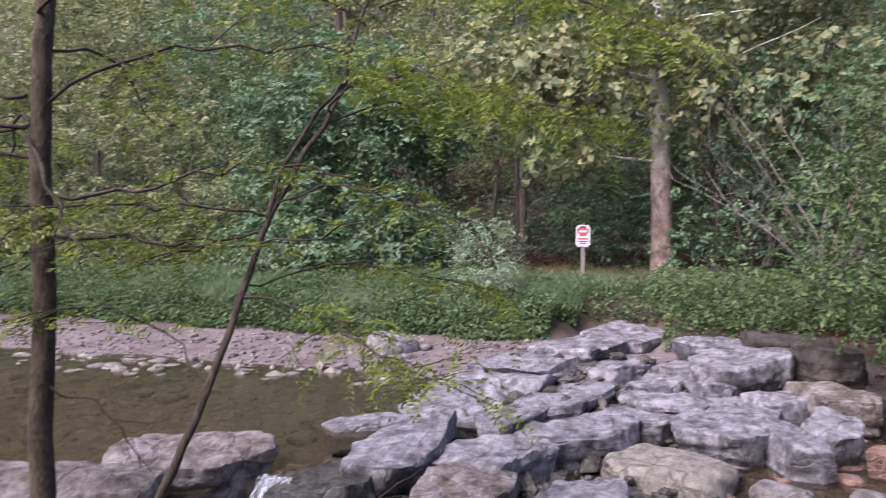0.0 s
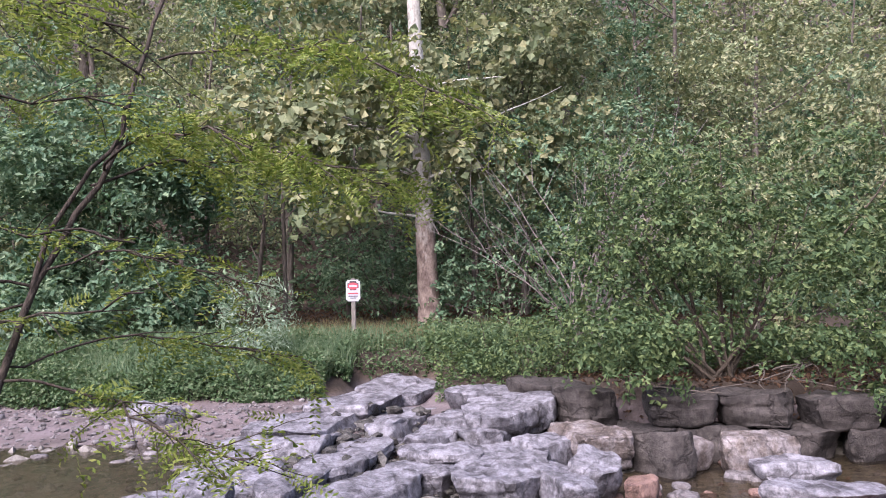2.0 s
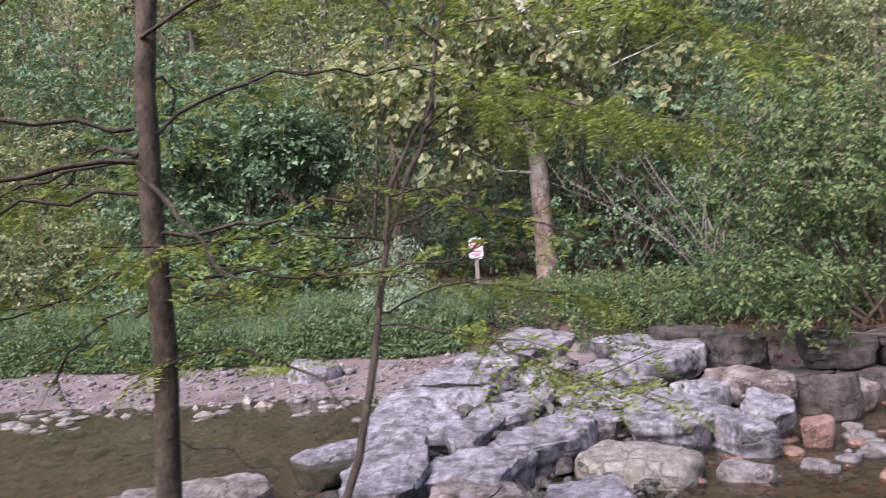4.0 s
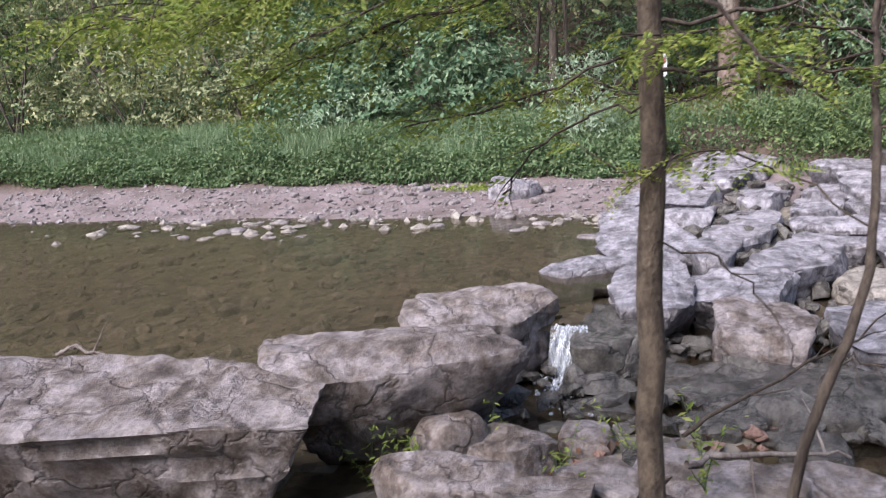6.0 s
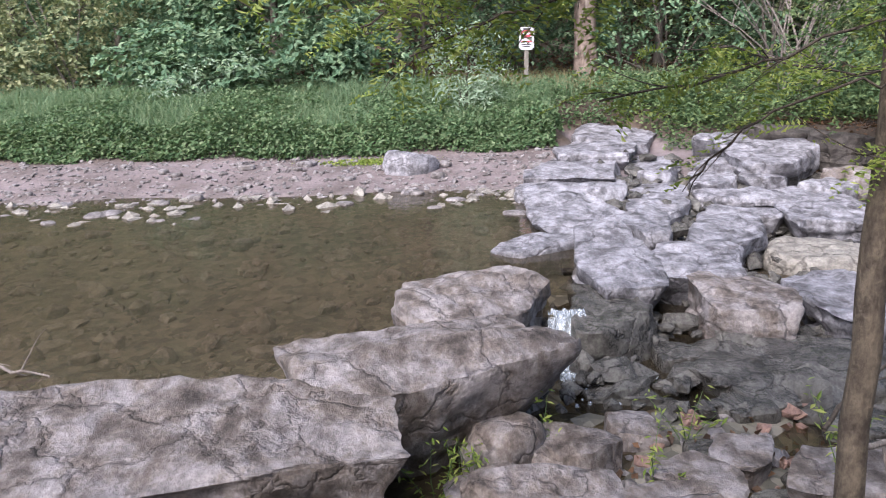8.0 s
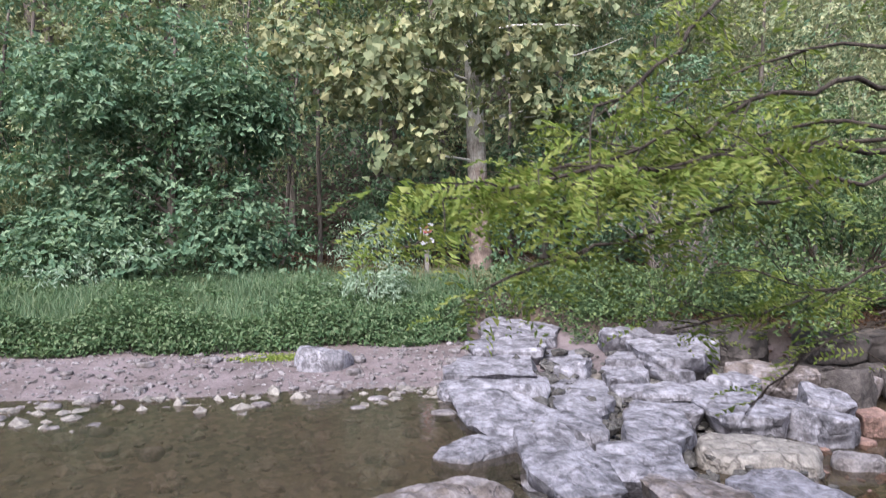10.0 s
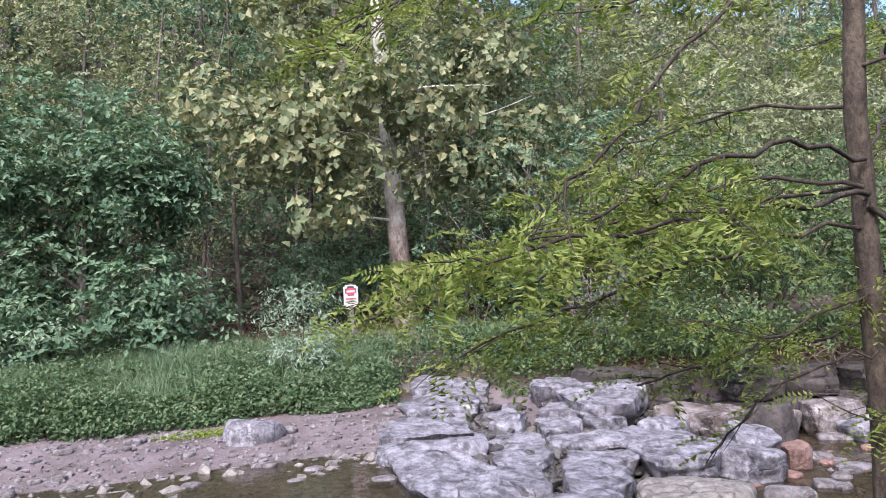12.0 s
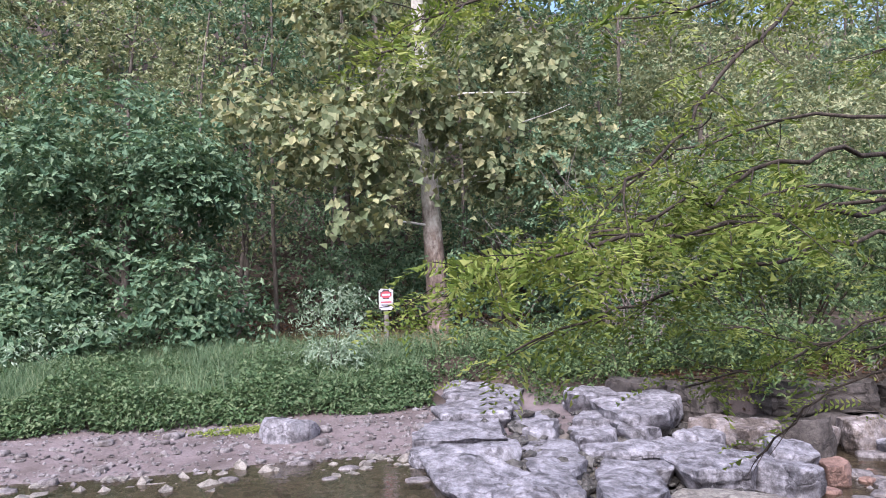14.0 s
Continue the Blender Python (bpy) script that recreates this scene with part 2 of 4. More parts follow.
# ---- builders ----
def mesh_from(name, verts, faces, mat, smooth=False):
    me = bpy.data.meshes.new(name)
    verts, faces = np.asarray(verts, dtype=np.float32), np.asarray(faces, dtype=np.int32)
    n, k = faces.shape
    me.vertices.add(len(verts))
    me.vertices.foreach_set("co", verts.ravel())
    me.loops.add(n * k)
    me.loops.foreach_set("vertex_index", faces.ravel())
    me.polygons.add(n)
    me.polygons.foreach_set("loop_start", np.arange(0, n * k, k, dtype=np.int32))
    me.polygons.foreach_set("use_smooth", np.full(n, smooth))
    me.update(calc_edges=True)
    me.validate()
    me.materials.append(mat)
    return me


def part(name, me, parent, label=""):
    ob = new(name, me)
    ob.parent = parent
    return tagged(ob, label)


def thing(name, x, y, z, label, category, group=""):
    ob = new(name)
    ob.location = (x, y, z)
    ob.empty_display_size = 0.1
    return tagged(ob, label, category, group)


def tube(paths, sides=7):
    """Tapered tubes: each path a list of (point, radius)."""
    V, F, base = [], [], 0
    for path in paths:
        pts = [Vector(p) for p, _ in path]
        side = Vector((0.31, 0.95, 0.05))
        for i, (p, (_, r)) in enumerate(zip(pts, path)):
            d = (pts[min(i + 1, len(pts) - 1)] - pts[max(i - 1, 0)]).normalized()
            u = d.cross(side)
            u = (u if u.length > 0.05 else d.cross(Vector((1, 0, 0)))).normalized()
            w = d.cross(u)
            side = w.cross(d) if abs(d.dot(side)) > 0.9 else side
            for k in range(sides):
                a = 2 * math.pi * k / sides
                V.append(p + (u * math.cos(a) + w * math.sin(a)) * r)
        for i in range(len(pts) - 1):
            for k in range(sides):
                a, b = base + i * sides + k, base + i * sides + (k + 1) % sides
                F.append((a, b, b + sides, a + sides))
        base += len(pts) * sides
    return V, F


def limb(rng, start, direction, length, radius, steps=7, wander=0.25, lift=0.0, tip=0.15):
    """A wandering, tapering branch."""
    p, d, out = Vector(start), Vector(direction).normalized(), []
    for i in range(steps + 1):
        f = i / steps
        out.append((p.copy(), radius * (1 - f * (1 - tip))))
        d = (d + Vector(rng.uniform(-wander, wander, 3)) + Vector((0, 0, lift))).normalized()
        p = p + d * (length / steps)
    return out


def leaves(rng, centres, normals, length, width, fold=0.25):
    """A folded leaf of four points at every centre, facing along its normal, turned at random."""
    c, nrm = np.asarray(centres, float), np.asarray(normals, float)
    n = len(c)
    nrm = nrm / (np.linalg.norm(nrm, axis=1, keepdims=True) + 1e-9)
    a = rng.normal(size=(n, 3))
    a -= nrm * (a * nrm).sum(1, keepdims=True)
    a /= np.linalg.norm(a, axis=1, keepdims=True) + 1e-9
    b = np.cross(nrm, a)
    s = rng.uniform(0.65, 1.25, (n, 1))
    L, W = length * s, width * s
    v = np.stack([c - a * L * 0.5, c + b * W * 0.5 + nrm * W * fold, c + a * L * 0.5, c - b * W * 0.5 + nrm * W * fold], 1)
    i = np.arange(n)[:, None] * 4
    return v.reshape(-1, 3), np.concatenate([i + [0, 1, 2], i + [0, 2, 3]])


def sprays(rng, clumps, per, length, width, flat=0.55, droop=0.25, leaves_per=9):
    """Leaves on flat twigs that fill the shells of ellipsoid clumps (x, y, z, rx, ry, rz)."""
    C, N = [], []
    for x, y, z, rx, ry, rz in clumps:
        k = max(3, int(per * (rx * ry * rz) ** (2 / 3)))
        d = rng.normal(size=(k, 3))
        d /= np.linalg.norm(d, axis=1, keepdims=True)
        at = np.array([x, y, z]) + d * np.array([rx, ry, rz]) * rng.uniform(0.55, 1.05, (k, 1)) * (1 + 0.2 * rng.normal(size=(k, 1)))
        out = d * [1, 1, 0.5] + rng.normal(size=(k, 3)) * 0.4
        nr = d * (1 - flat) + np.array([0, 0, flat]) + rng.normal(size=(k, 3)) * 0.22
        for j in range(leaves_per):
            f = (j + 0.5) / leaves_per
            side = np.cross(nr, out)
            side /= np.linalg.norm(side, axis=1, keepdims=True) + 1e-9
            sgn = 1 if j % 2 else -1
            C.append(at + out * f * length * leaves_per * 0.28 + side * sgn * length * 0.5 - np.array([0, 0, droop]) * length * f * f * 3 + rng.normal(size=(k, 3)) * length * 0.12)
            N.append(nr + rng.normal(size=(k, 3)) * 0.35)
    return leaves(rng, np.concatenate(C), np.concatenate(N), length, width)


def pinnate(rng, anchors, directions, length=0.2, pairs=9, leaflet=0.036):
    """Feather-like compound leaves: pairs of narrow leaflets along a drooping midrib."""
    at, d = np.asarray(anchors, float), np.asarray(directions, float)
    n = len(at)
    d = d / np.linalg.norm(d, axis=1, keepdims=True)
    up = np.tile([0.0, 0.0, 1.0], (n, 1)) + rng.normal(size=(n, 3)) * 0.35
    side = np.cross(d, up)
    side /= np.linalg.norm(side, axis=1, keepdims=True)
    nr = np.cross(side, d)
    V = []
    size = rng.uniform(0.7, 1.2, (n, 1))
    for j in range(pairs):
        f = (j + 1) / pairs
        c = at + d * length * size * f - np.array([0, 0, 0.32]) * length * size * f * f
        for s in (-1, 1):
            q = (side * s * 0.92 + d * 0.4) * leaflet * size * (1 - 0.35 * abs(f - 0.5))
            w = np.cross(nr, q) * 0.17
            e = nr * leaflet * rng.normal(size=(n, 1)) * 0.25
            V.append(np.stack([c, c + q * 0.5 + w + e, c + q + e * 0.5, c + q * 0.5 - w + e], 1))
    v = np.concatenate(V).reshape(-1, 3)
    i = np.arange(len(v) // 4)[:, None] * 4
    return v, np.concatenate([i + [0, 1, 2], i + [0, 2, 3]])


def blend(a, b, f):
    f = min(1.0, max(0.0, f))
    f = f * f * (3 - 2 * f)
    return a + (b - a) * f


# line of the stone weir: upstream lies on its left
WEIR = ((-3.2, 2.3), (-0.1, 3.5), (0.8, 4.75), (1.6, 6.5), (2.2, 8.2), (2.7, 9.8), (3.2, 12.5), (3.4, 14.0))


def weir_x(y):
    for (x0, y0), (x1, y1) in zip(WEIR, WEIR[1:]):
        if y <= y1:
            return x0 + (x1 - x0) * (y - y0) / (y1 - y0)
    return WEIR[-1][0]


def height(x, y):
    """The lie of the land."""
    n = noise.noise(Vector((x * 0.35, y * 0.35, 0.0))) * 0.06 + noise.noise(Vector((x * 1.3, y * 1.3, 3.0))) * 0.03
    side = x - weir_x(max(2.3, min(14.0, y)))
    shore = 10.7 + 0.25 * noise.noise(Vector((x * 0.4, 7.0, 0)))
    # upstream pool, gravel bar and grassy bank
    up = blend(-0.42, -0.04, (y - 6.0) / 4.4)
    if y > shore - 0.6:
        up = blend(-0.06, 0.22, (y - shore + 0.6) / 2.9)
    if y > 12.7:
        up = blend(0.22, 0.42, (y - 12.7) / 0.7)
    # downstream pool and the bank behind it
    down = blend(-0.62, -0.40, (y - 5.0) / 3.0)
    if y < 5.6 and x < 4.2:
        down = blend(-0.34 + 0.12 * noise.noise(Vector((x * 2.5, y * 2.5, 8.0))), down, max((y - 4.7) / 0.8, (x - 3.2) / 0.8))
    edge = blend(14.0, 12.05 - 0.16 * max(0.0, x - 6.0), (x - 6.4) / 1.4)
    if y > 9.6 and x < 7.2:
        down = blend(-0.40, 0.05, (y - 9.6) / 2.4)
    if y > edge - 1.2:
        down = blend(down, 0.55, (y - edge + 0.7) / 0.9)
    z = blend(up, down, (side - 0.2) / blend(1.0, 3.6, (y - 7.0) / 2.0))
    if y > 13.2:
        z = max(z, blend(0.42, 0.82, (y - 13.2) / 3.5))
    if y > 18.0:
        z += 0.075 * (y - 18.0) + 0.5 * max(0.0, y - 25.0)
    # stony tongue that runs up into the grass
    bay = blend(1.0, 0.0, (abs(x - 4.1) - 0.5) / 0.5) * blend(1.0, 0.0, (y - 14.7) / 0.8)
    z += bay * (min(z, 0.12) - z)
    # near bank on which the camera walks
    top = 0.42 + 0.075 * (5.0 - max(-6.0, min(6.0, x)))
    reach = blend(1.9, 2.75, (x - 1.4) / 0.9) - 0.5 * max(0.0, min(1.0, (x - 3.0) / 1.0))
    if y < reach + 1.0:
        z = blend(top, z, (y - reach + 0.9) / 1.7)
    # unseen slope added behind the path, shuts out low sky light
    if y < -2.0:
        z += min(12.0, 0.6 * (-2.0 - y))
    if x > 9.0:
        z = blend(z, max(z, 0.7), (x - 11.0) / 3.0) if y > 10.3 else z
    return z + n


def grid_axis(fine0, fine1, step, far0, far1):
    a = list(np.arange(fine0, fine1 + 1e-6, step))
    s, p = step, fine1
    while p < far1:
        s *= 1.35
        p += s
        a.append(p)
    s, p = step, fine0
    while p > far0:
        s *= 1.35
        p -= s
        a.insert(0, p)
    return a


XS, YS = grid_axis(-9, 12, 0.2, -400, 400), grid_axis(-1, 22, 0.2, -400, 400)
gv = [(x, y, min(height(x, y), 30.0)) for y in YS for x in XS]
nx = len(XS)
gf = [(j * nx + i, j * nx + i + 1, (j + 1) * nx + i + 1, (j + 1) * nx + i) for j in range(len(YS) - 1) for i in range(nx - 1)]
ground = tagged(new("ground", mesh_from("ground", gv, gf, M["ground"], True)), "earth banks, gravel bar and stony creek bed", "ground", kind="structure")


def sheet(name, x0, x1, y0, y1, z, keep, mat, label):
    xs, ys = np.arange(x0, x1, 0.25), np.arange(y0, y1, 0.25)
    v = [(x, y, z) for y in ys for x in xs]
    k = len(xs)
    f = [(j * k + i, j * k + i + 1, (j + 1) * k + i + 1, (j + 1) * k + i) for j in range(len(ys) - 1) for i in range(k - 1) if keep(xs[i] + 0.12, ys[j] + 0.12)]
    return tagged(new(name, mesh_from(name, v, f, mat, True)), label, "water", kind="structure")


sheet("water_pool", -60, 3.5, 1, 14, WATER, lambda x, y: x < weir_x(max(2.3, y)) + 0.35, M["pool"], "still brownish upstream pool of the creek")
sheet("water_run", -1, 60, 2.5, 13, LOW, lambda x, y: x > weir_x(max(2.3, y)) + 0.1, M["run"], "shallow clear water below the stone weir")


def rock_mesh(name, L, W, H, seed, cuts=9, mat=None, square=9.0, rough=1.0):
    """A quarried or worn stone: a rounded box with broken corners, ledges, terraces and grain."""
    rng = np.random.default_rng(seed)
    bm = bmesh.new()
    bmesh.ops.create_cube(bm, size=2.0)
    bmesh.ops.subdivide_edges(bm, edges=bm.edges[:], cuts=cuts, use_grid_fill=True)
    planes = []
    for i in range(6):
        a = rng.uniform(0, 2 * math.pi)
        planes.append((Vector((math.cos(a), math.sin(a), rng.uniform(-0.35, 0.3))).normalized(), rng.uniform(0.78, 1.08)))
    for _ in range(2):
        a = rng.uniform(0, 2 * math.pi)
        planes.append((Vector((math.cos(a) * 0.16, math.sin(a) * 0.16, 1)).normalized(), rng.uniform(0.86, 1.0)))
    off = Vector(rng.uniform(-50, 50, 3))
    small = min(L, W)
    under = (0.5 if L > 1.2 and H > 0.7 else rng.uniform(0.1, 0.24)) if square > 6 else 0.05
    for v in bm.verts:
        c = v.co
        k = (abs(c.x) ** square + abs(c.y) ** square + abs(c.z) ** square) ** (1 / square)
        p = c / k
        for nrm, d in planes:
            over = p.dot(nrm) - d
            if over > 0:
                p = p - nrm * over * 0.95
        foot = 1.0 - under * 0.5 * (1.0 - p.z) ** 1.3
        q = Vector((p.x * L / 2 * foot, p.y * W / 2 * foot, p.z * H / 2))
        flat = Vector((p.x, p.y, 0))
        low = noise.noise(q * 1.1 + off)
        mid = noise.fractal(q * 4.0 + off, 0.8, 2.1, 4)
        layer = math.floor((q.z + 0.025 * noise.noise(q * 2 + off)) / 0.07)
        shelf = noise.noise(Vector((layer * 5.3, layer * 1.7, 0.0)) + off + q * 0.9)
        q = q + flat * (low * 0.14 * small + shelf * 0.03 * rough * min(1.0, 2.5 * H))
        up = max(0.0, p.z)
        terrace = math.floor(2.6 * noise.noise(Vector((q.x * 1.3, q.y * 1.3, 2.0)) + off) + 0.4 * noise.noise(q * 6 + off))
        q.z += up * up * rough * (0.022 * terrace + 0.035 * noise.noise(q * 1.6 + off))
        q += p.normalized() * mid * 0.04 * rough
        v.co = q
    top = sorted(v.co.z for v in bm.verts)[int(len(bm.verts) * 0.9)]
    for v in bm.verts:
        v.co.z -= top
    me = bpy.data.meshes.new(name)
    bm.to_mesh(me)
    bm.free()
    for p in me.polygons:
        p.use_smooth = True
    if square > 4:
        me.set_sharp_from_angle(angle=radians(34))
    me.materials.append(mat or M["slab"])
    return me


SEED = [10]


def stone(x, y, top, L, W, yaw, H, mat="slab", label="pale grey limestone slab in the weir", tilt=(0, 0), cuts=14, square=9.0, name="boulder", group="stones of the weir"):
    """A single stone; top is the height of its upper face."""
    SEED[0] += 1
    ob = new(name, rock_mesh(name, L * 1.08, W * 1.17, H, SEED[0], cuts, M[mat], square, min(1.0, W * 1.5)))
    ob.matrix_world = pose(x, y, top, tilt[0], tilt[1], yaw)
    return tagged(ob, label, "rock", group)


# ---- stones of the weir, from the near bank across the creek ----
NEAR = "massive grey limestone block with dark undercut side, by the near bank"
stone(-0.55, 3.3, 0.43, 2.5, 0.9, 10, 1.2, "block", NEAR, (3, 1), 26)
stone(0.8, 4.52, 0.33, 1.5, 0.88, 27, 1.05, "block", NEAR, (3, 3), 26)
stone(1.16, 5.83, 0.24, 1.32, 0.80, 27, 0.8, "block", "grey limestone block beside the little waterfall", (2, 2), 22)
stone(2.26, 6.12, -0.03, 1.15, 0.58, 84, 0.5, "wet", "flat wet brown stone under the overflow", (0, 1), 16)
stone(2.05, 5.2, -0.31, 0.62, 0.42, 170, 0.4, "wet", "dark wet stone below the little waterfall", (5, 4), 10)
stone(2.62, 5.62, -0.24, 0.42, 0.32, 60, 0.4, "wet", "dark wet stone below the little waterfall", (0, 4), 8)
stone(1.2, 4.22, -0.05, 0.36, 0.32, 145, 0.45, "block", "small rounded grey boulder below the weir", (0, 0), 8, 3.4)
stone(1.6, 4.18, -0.15, 0.52, 0.38, 170, 0.5, "block", "grey block with a dark face below the weir", (2, 0), 10)
stone(1.14, 3.78, -0.14, 0.52, 0.34, 165, 0.4, "block", "low grey stone at the foot of the near bank", cuts=10)
stone(1.35, 3.5, -0.02, 0.8, 0.36, 175, 0.4, "block", "low grey stone at the foot of the near bank", cuts=12)
stone(3.33, 6.28, 0.01, 1.0, 0.62, 88, 0.7, "block", "grey limestone slab with a dark broken edge", (3, 2), 18)
stone(4.28, 6.28, -0.09, 1.62, 0.78, 80, 0.6, "slab", "pale grey limestone slab sloping to the lower pool", (2, 5), 18)
stone(3.32, 5.36, -0.2, 1.5, 0.98, 172, 0.6, "wet", "large smooth dark grey stone at the lower pool", (4, 3), 16, 4.0)
stone(2.56, 7.1, 0.1, 1.72, 0.60, 84, 0.62, tilt=(0, -2), cuts=20)
stone(1.95, 7.82, 0.05, 1.05, 0.52, 28, 0.35, label="low limestone slab at the edge of the upper pool", cuts=16)
stone(3.34, 7.25, 0.0, 1.1, 0.78, 80, 0.55, cuts=16)
stone(4.02, 8.3, 0.0, 1.62, 0.68, 48, 0.55, cuts=18)
stone(2.56, 9.0, 0.1, 1.62, 0.95, 88, 0.5, tilt=(0, -4), cuts=18)
stone(3.2, 8.62, 0.05, 1.5, 0.48, 80, 0.5, cuts=16)
stone(3.72, 9.8, 0.05, 1.75, 0.66, 76, 0.45, cuts=18)
stone(4.2, 8.95, -0.04, 0.85, 0.52, 70, 0.45, cuts=14)
stone(2.71, 10.4, 0.12, 1.7, 1.15, 70, 0.45, cuts=18, label="layered white-streaked limestone slab in the weir")
stone(3.08, 11.45, 0.21, 2.2, 1.25, 70, 0.45, cuts=18, label="layered white-streaked limestone slab in the weir")
stone(3.6, 12.75, 0.3, 2.0, 1.1, 80, 0.5, cuts=18, label="broad layered limestone ledge at the grassy bank")
stone(4.2, 14.0, 0.34, 1.9, 1.15, 70, 0.55, cuts=18, label="broad layered limestone ledge at the grassy bank")
stone(4.25, 11.6, 0.15, 2.1, 0.62, 76, 0.5, cuts=18)
stone(4.83, 9.98, 0.03, 1.05, 0.72, 165, 0.4, label="flat white-topped limestone slab in the weir", cuts=18)
stone(4.78, 10.75, 0.1, 0.95, 0.56, 75, 0.4, cuts=14)
stone(5.08, 11.3, 0.2, 0.8, 0.5, 35, 0.4, cuts=14)
stone(4.62, 9.25, -0.03, 0.8, 0.5, 150, 0.4, cuts=14)
stone(5.62, 9.5, -0.01, 2.45, 0.95, 72, 0.5, cuts=22, label="large white-streaked limestone slab beside the lower pool")
stone(6.1, 8.72, 0.0, 1.1, 0.5, 110, 0.45, cuts=16)
stone(6.5, 8.9, 0.08, 0.66, 0.5, 60, 0.5, label="upright pale limestone chunk at the lower pool", tilt=(8, -6))
stone(6.95, 8.72, -0.1, 0.46, 0.3, 70, 0.3, "red", "reddish sandstone block among pebbles", cuts=10)
stone(4.92, 7.85, -0.14, 1.2, 0.85, 150, 0.5, "buff", "smooth buff rounded boulder at the lower pool", (0, 0), 14, 3.4)
stone(5.85, 11.35, 0.36, 1.7, 1.25, 85, 0.75, "slab", "grey layered limestone block at the bank", cuts=20)
stone(5.55, 12.5, 0.42, 1.2, 0.9, 80, 0.7, "slab", "grey layered limestone block at the bank", cuts=16)
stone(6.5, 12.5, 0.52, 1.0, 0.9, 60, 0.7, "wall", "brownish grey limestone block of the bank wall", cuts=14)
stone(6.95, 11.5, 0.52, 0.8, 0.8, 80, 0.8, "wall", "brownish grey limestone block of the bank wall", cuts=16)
stone(6.72, 10.5, 0.14, 1.15, 0.7, 100, 0.5, "block", "brownish limestone block below the bank wall", cuts=16)
stone(6.15, 10.3, 0.06, 0.8, 0.5, 30, 0.4, cuts=12)
stone(5.45, 10.75, 0.14, 0.7, 0.45, 60, 0.4, cuts=12)
WALL = "limestone block of the bank wall, coloured dark for the bush's shade"
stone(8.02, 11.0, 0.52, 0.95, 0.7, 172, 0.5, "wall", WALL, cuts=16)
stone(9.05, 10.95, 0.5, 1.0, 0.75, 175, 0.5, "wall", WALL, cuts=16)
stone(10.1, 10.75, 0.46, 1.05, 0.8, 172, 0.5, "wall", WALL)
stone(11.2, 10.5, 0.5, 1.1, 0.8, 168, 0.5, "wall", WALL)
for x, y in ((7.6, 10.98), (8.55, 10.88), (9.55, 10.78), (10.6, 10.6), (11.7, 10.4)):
    stone(x, y, 0.06, 1.05, 0.75, 172, 0.6, "wall", "stained limestone block at the foot of the wall, coloured dark for shade")
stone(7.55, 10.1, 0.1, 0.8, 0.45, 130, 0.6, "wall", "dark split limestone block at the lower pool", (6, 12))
stone(8.0, 10.2, 0.02, 0.4, 0.36, 20, 0.4, "block", "small brown stone at the foot of the wall", cuts=8)
stone(8.72, 10.1, 0.08, 0.95, 0.6, 172, 0.55, "block", "grey limestone block at the lower pool", square=5.0)
stone(8.94, 9.5, -0.12, 0.95, 0.6, 170, 0.4, "slab", "flat pale limestone slab in the lower pool")
stone(8.85, 8.65, -0.2, 1.3, 0.55, 172, 0.3, "slab", "flat pale limestone slab in the lower pool")
stone(5.86, 7.55, -0.22, 0.5, 0.3, 155, 0.3, "pebble", "small pale stone in the lower pool", square=3.0)
for x, y, top, L, W, yaw in ((1.85, 3.35, -0.02, 0.55, 0.34, 20), (2.15, 3.75, -0.12, 0.5, 0.36, 140), (2.75, 3.45, 0.02, 0.6, 0.4, 160), (2.5, 4.1, -0.2, 0.45, 0.3, 60), (3.3, 3.7, -0.1, 0.6, 0.4, 15), (2.0, 4.5, -0.25, 0.4, 0.3, 100)):
    stone(x, y, top, L, W, yaw, 0.35, "block", "low grey stone at the foot of the near bank", cuts=10)
# loose stones on the gravel bar
BAR = "stones on the gravel bar"
stone(0.68, 12.0, 0.36, 0.72, 0.5, 10, 0.5, "slab", "large pale grey boulder on the gravel bar", (0, 6), square=4.0, group=BAR)
stone(2.86, 13.6, 0.42, 0.36, 0.3, 0, 0.34, "pebble", "round brownish boulder at the edge of the grass", square=2.6, group=BAR)


# ---- plants ----
def crown_tree(name, x, y, label, trunk_h, trunk_r, clumps, per, leaf, mat, bark, seed, category="tree", group="trees of the wood", limbs=7, lean=(0, 0), flat=0.5):
    rng = np.random.default_rng(seed)
    z0 = height(x, y) - 0.15
    ob = thing(name, x, y, z0, label, category, group)
    trunk = limb(rng, (0, 0, 0), (lean[0], lean[1], 1), trunk_h, trunk_r, 10, 0.05, 0.03, 0.3)
    trunk[0] = (trunk[0][0], trunk_r * 1.35)
    part("trunk", mesh_from("trunk", *tube([trunk], 12), bark, True), ob)
    ways = []
    for i in range(limbs):
        c = clumps[i % len(clumps)]
        k = min(len(trunk) - 1, max(2, int((c[2] - 0.8 * c[5]) / trunk_h * 10)))
        p = trunk[k][0]
        d = Vector(c[:3]) + Vector(rng.normal(size=3) * 0.3 * c[3]) - p
        ways.append(limb(rng, p, d, d.length * 1.1, trunk[k][1] * 0.5, 8, 0.14, 0, 0.15))
    for w in ways:
        part("limb", mesh_from("limb", *tube([w], 6), bark, True), ob)
    part("crown", mesh_from("crown", *sprays(rng, clumps, per, leaf, leaf * 0.55, flat), mat), ob)
    return ob


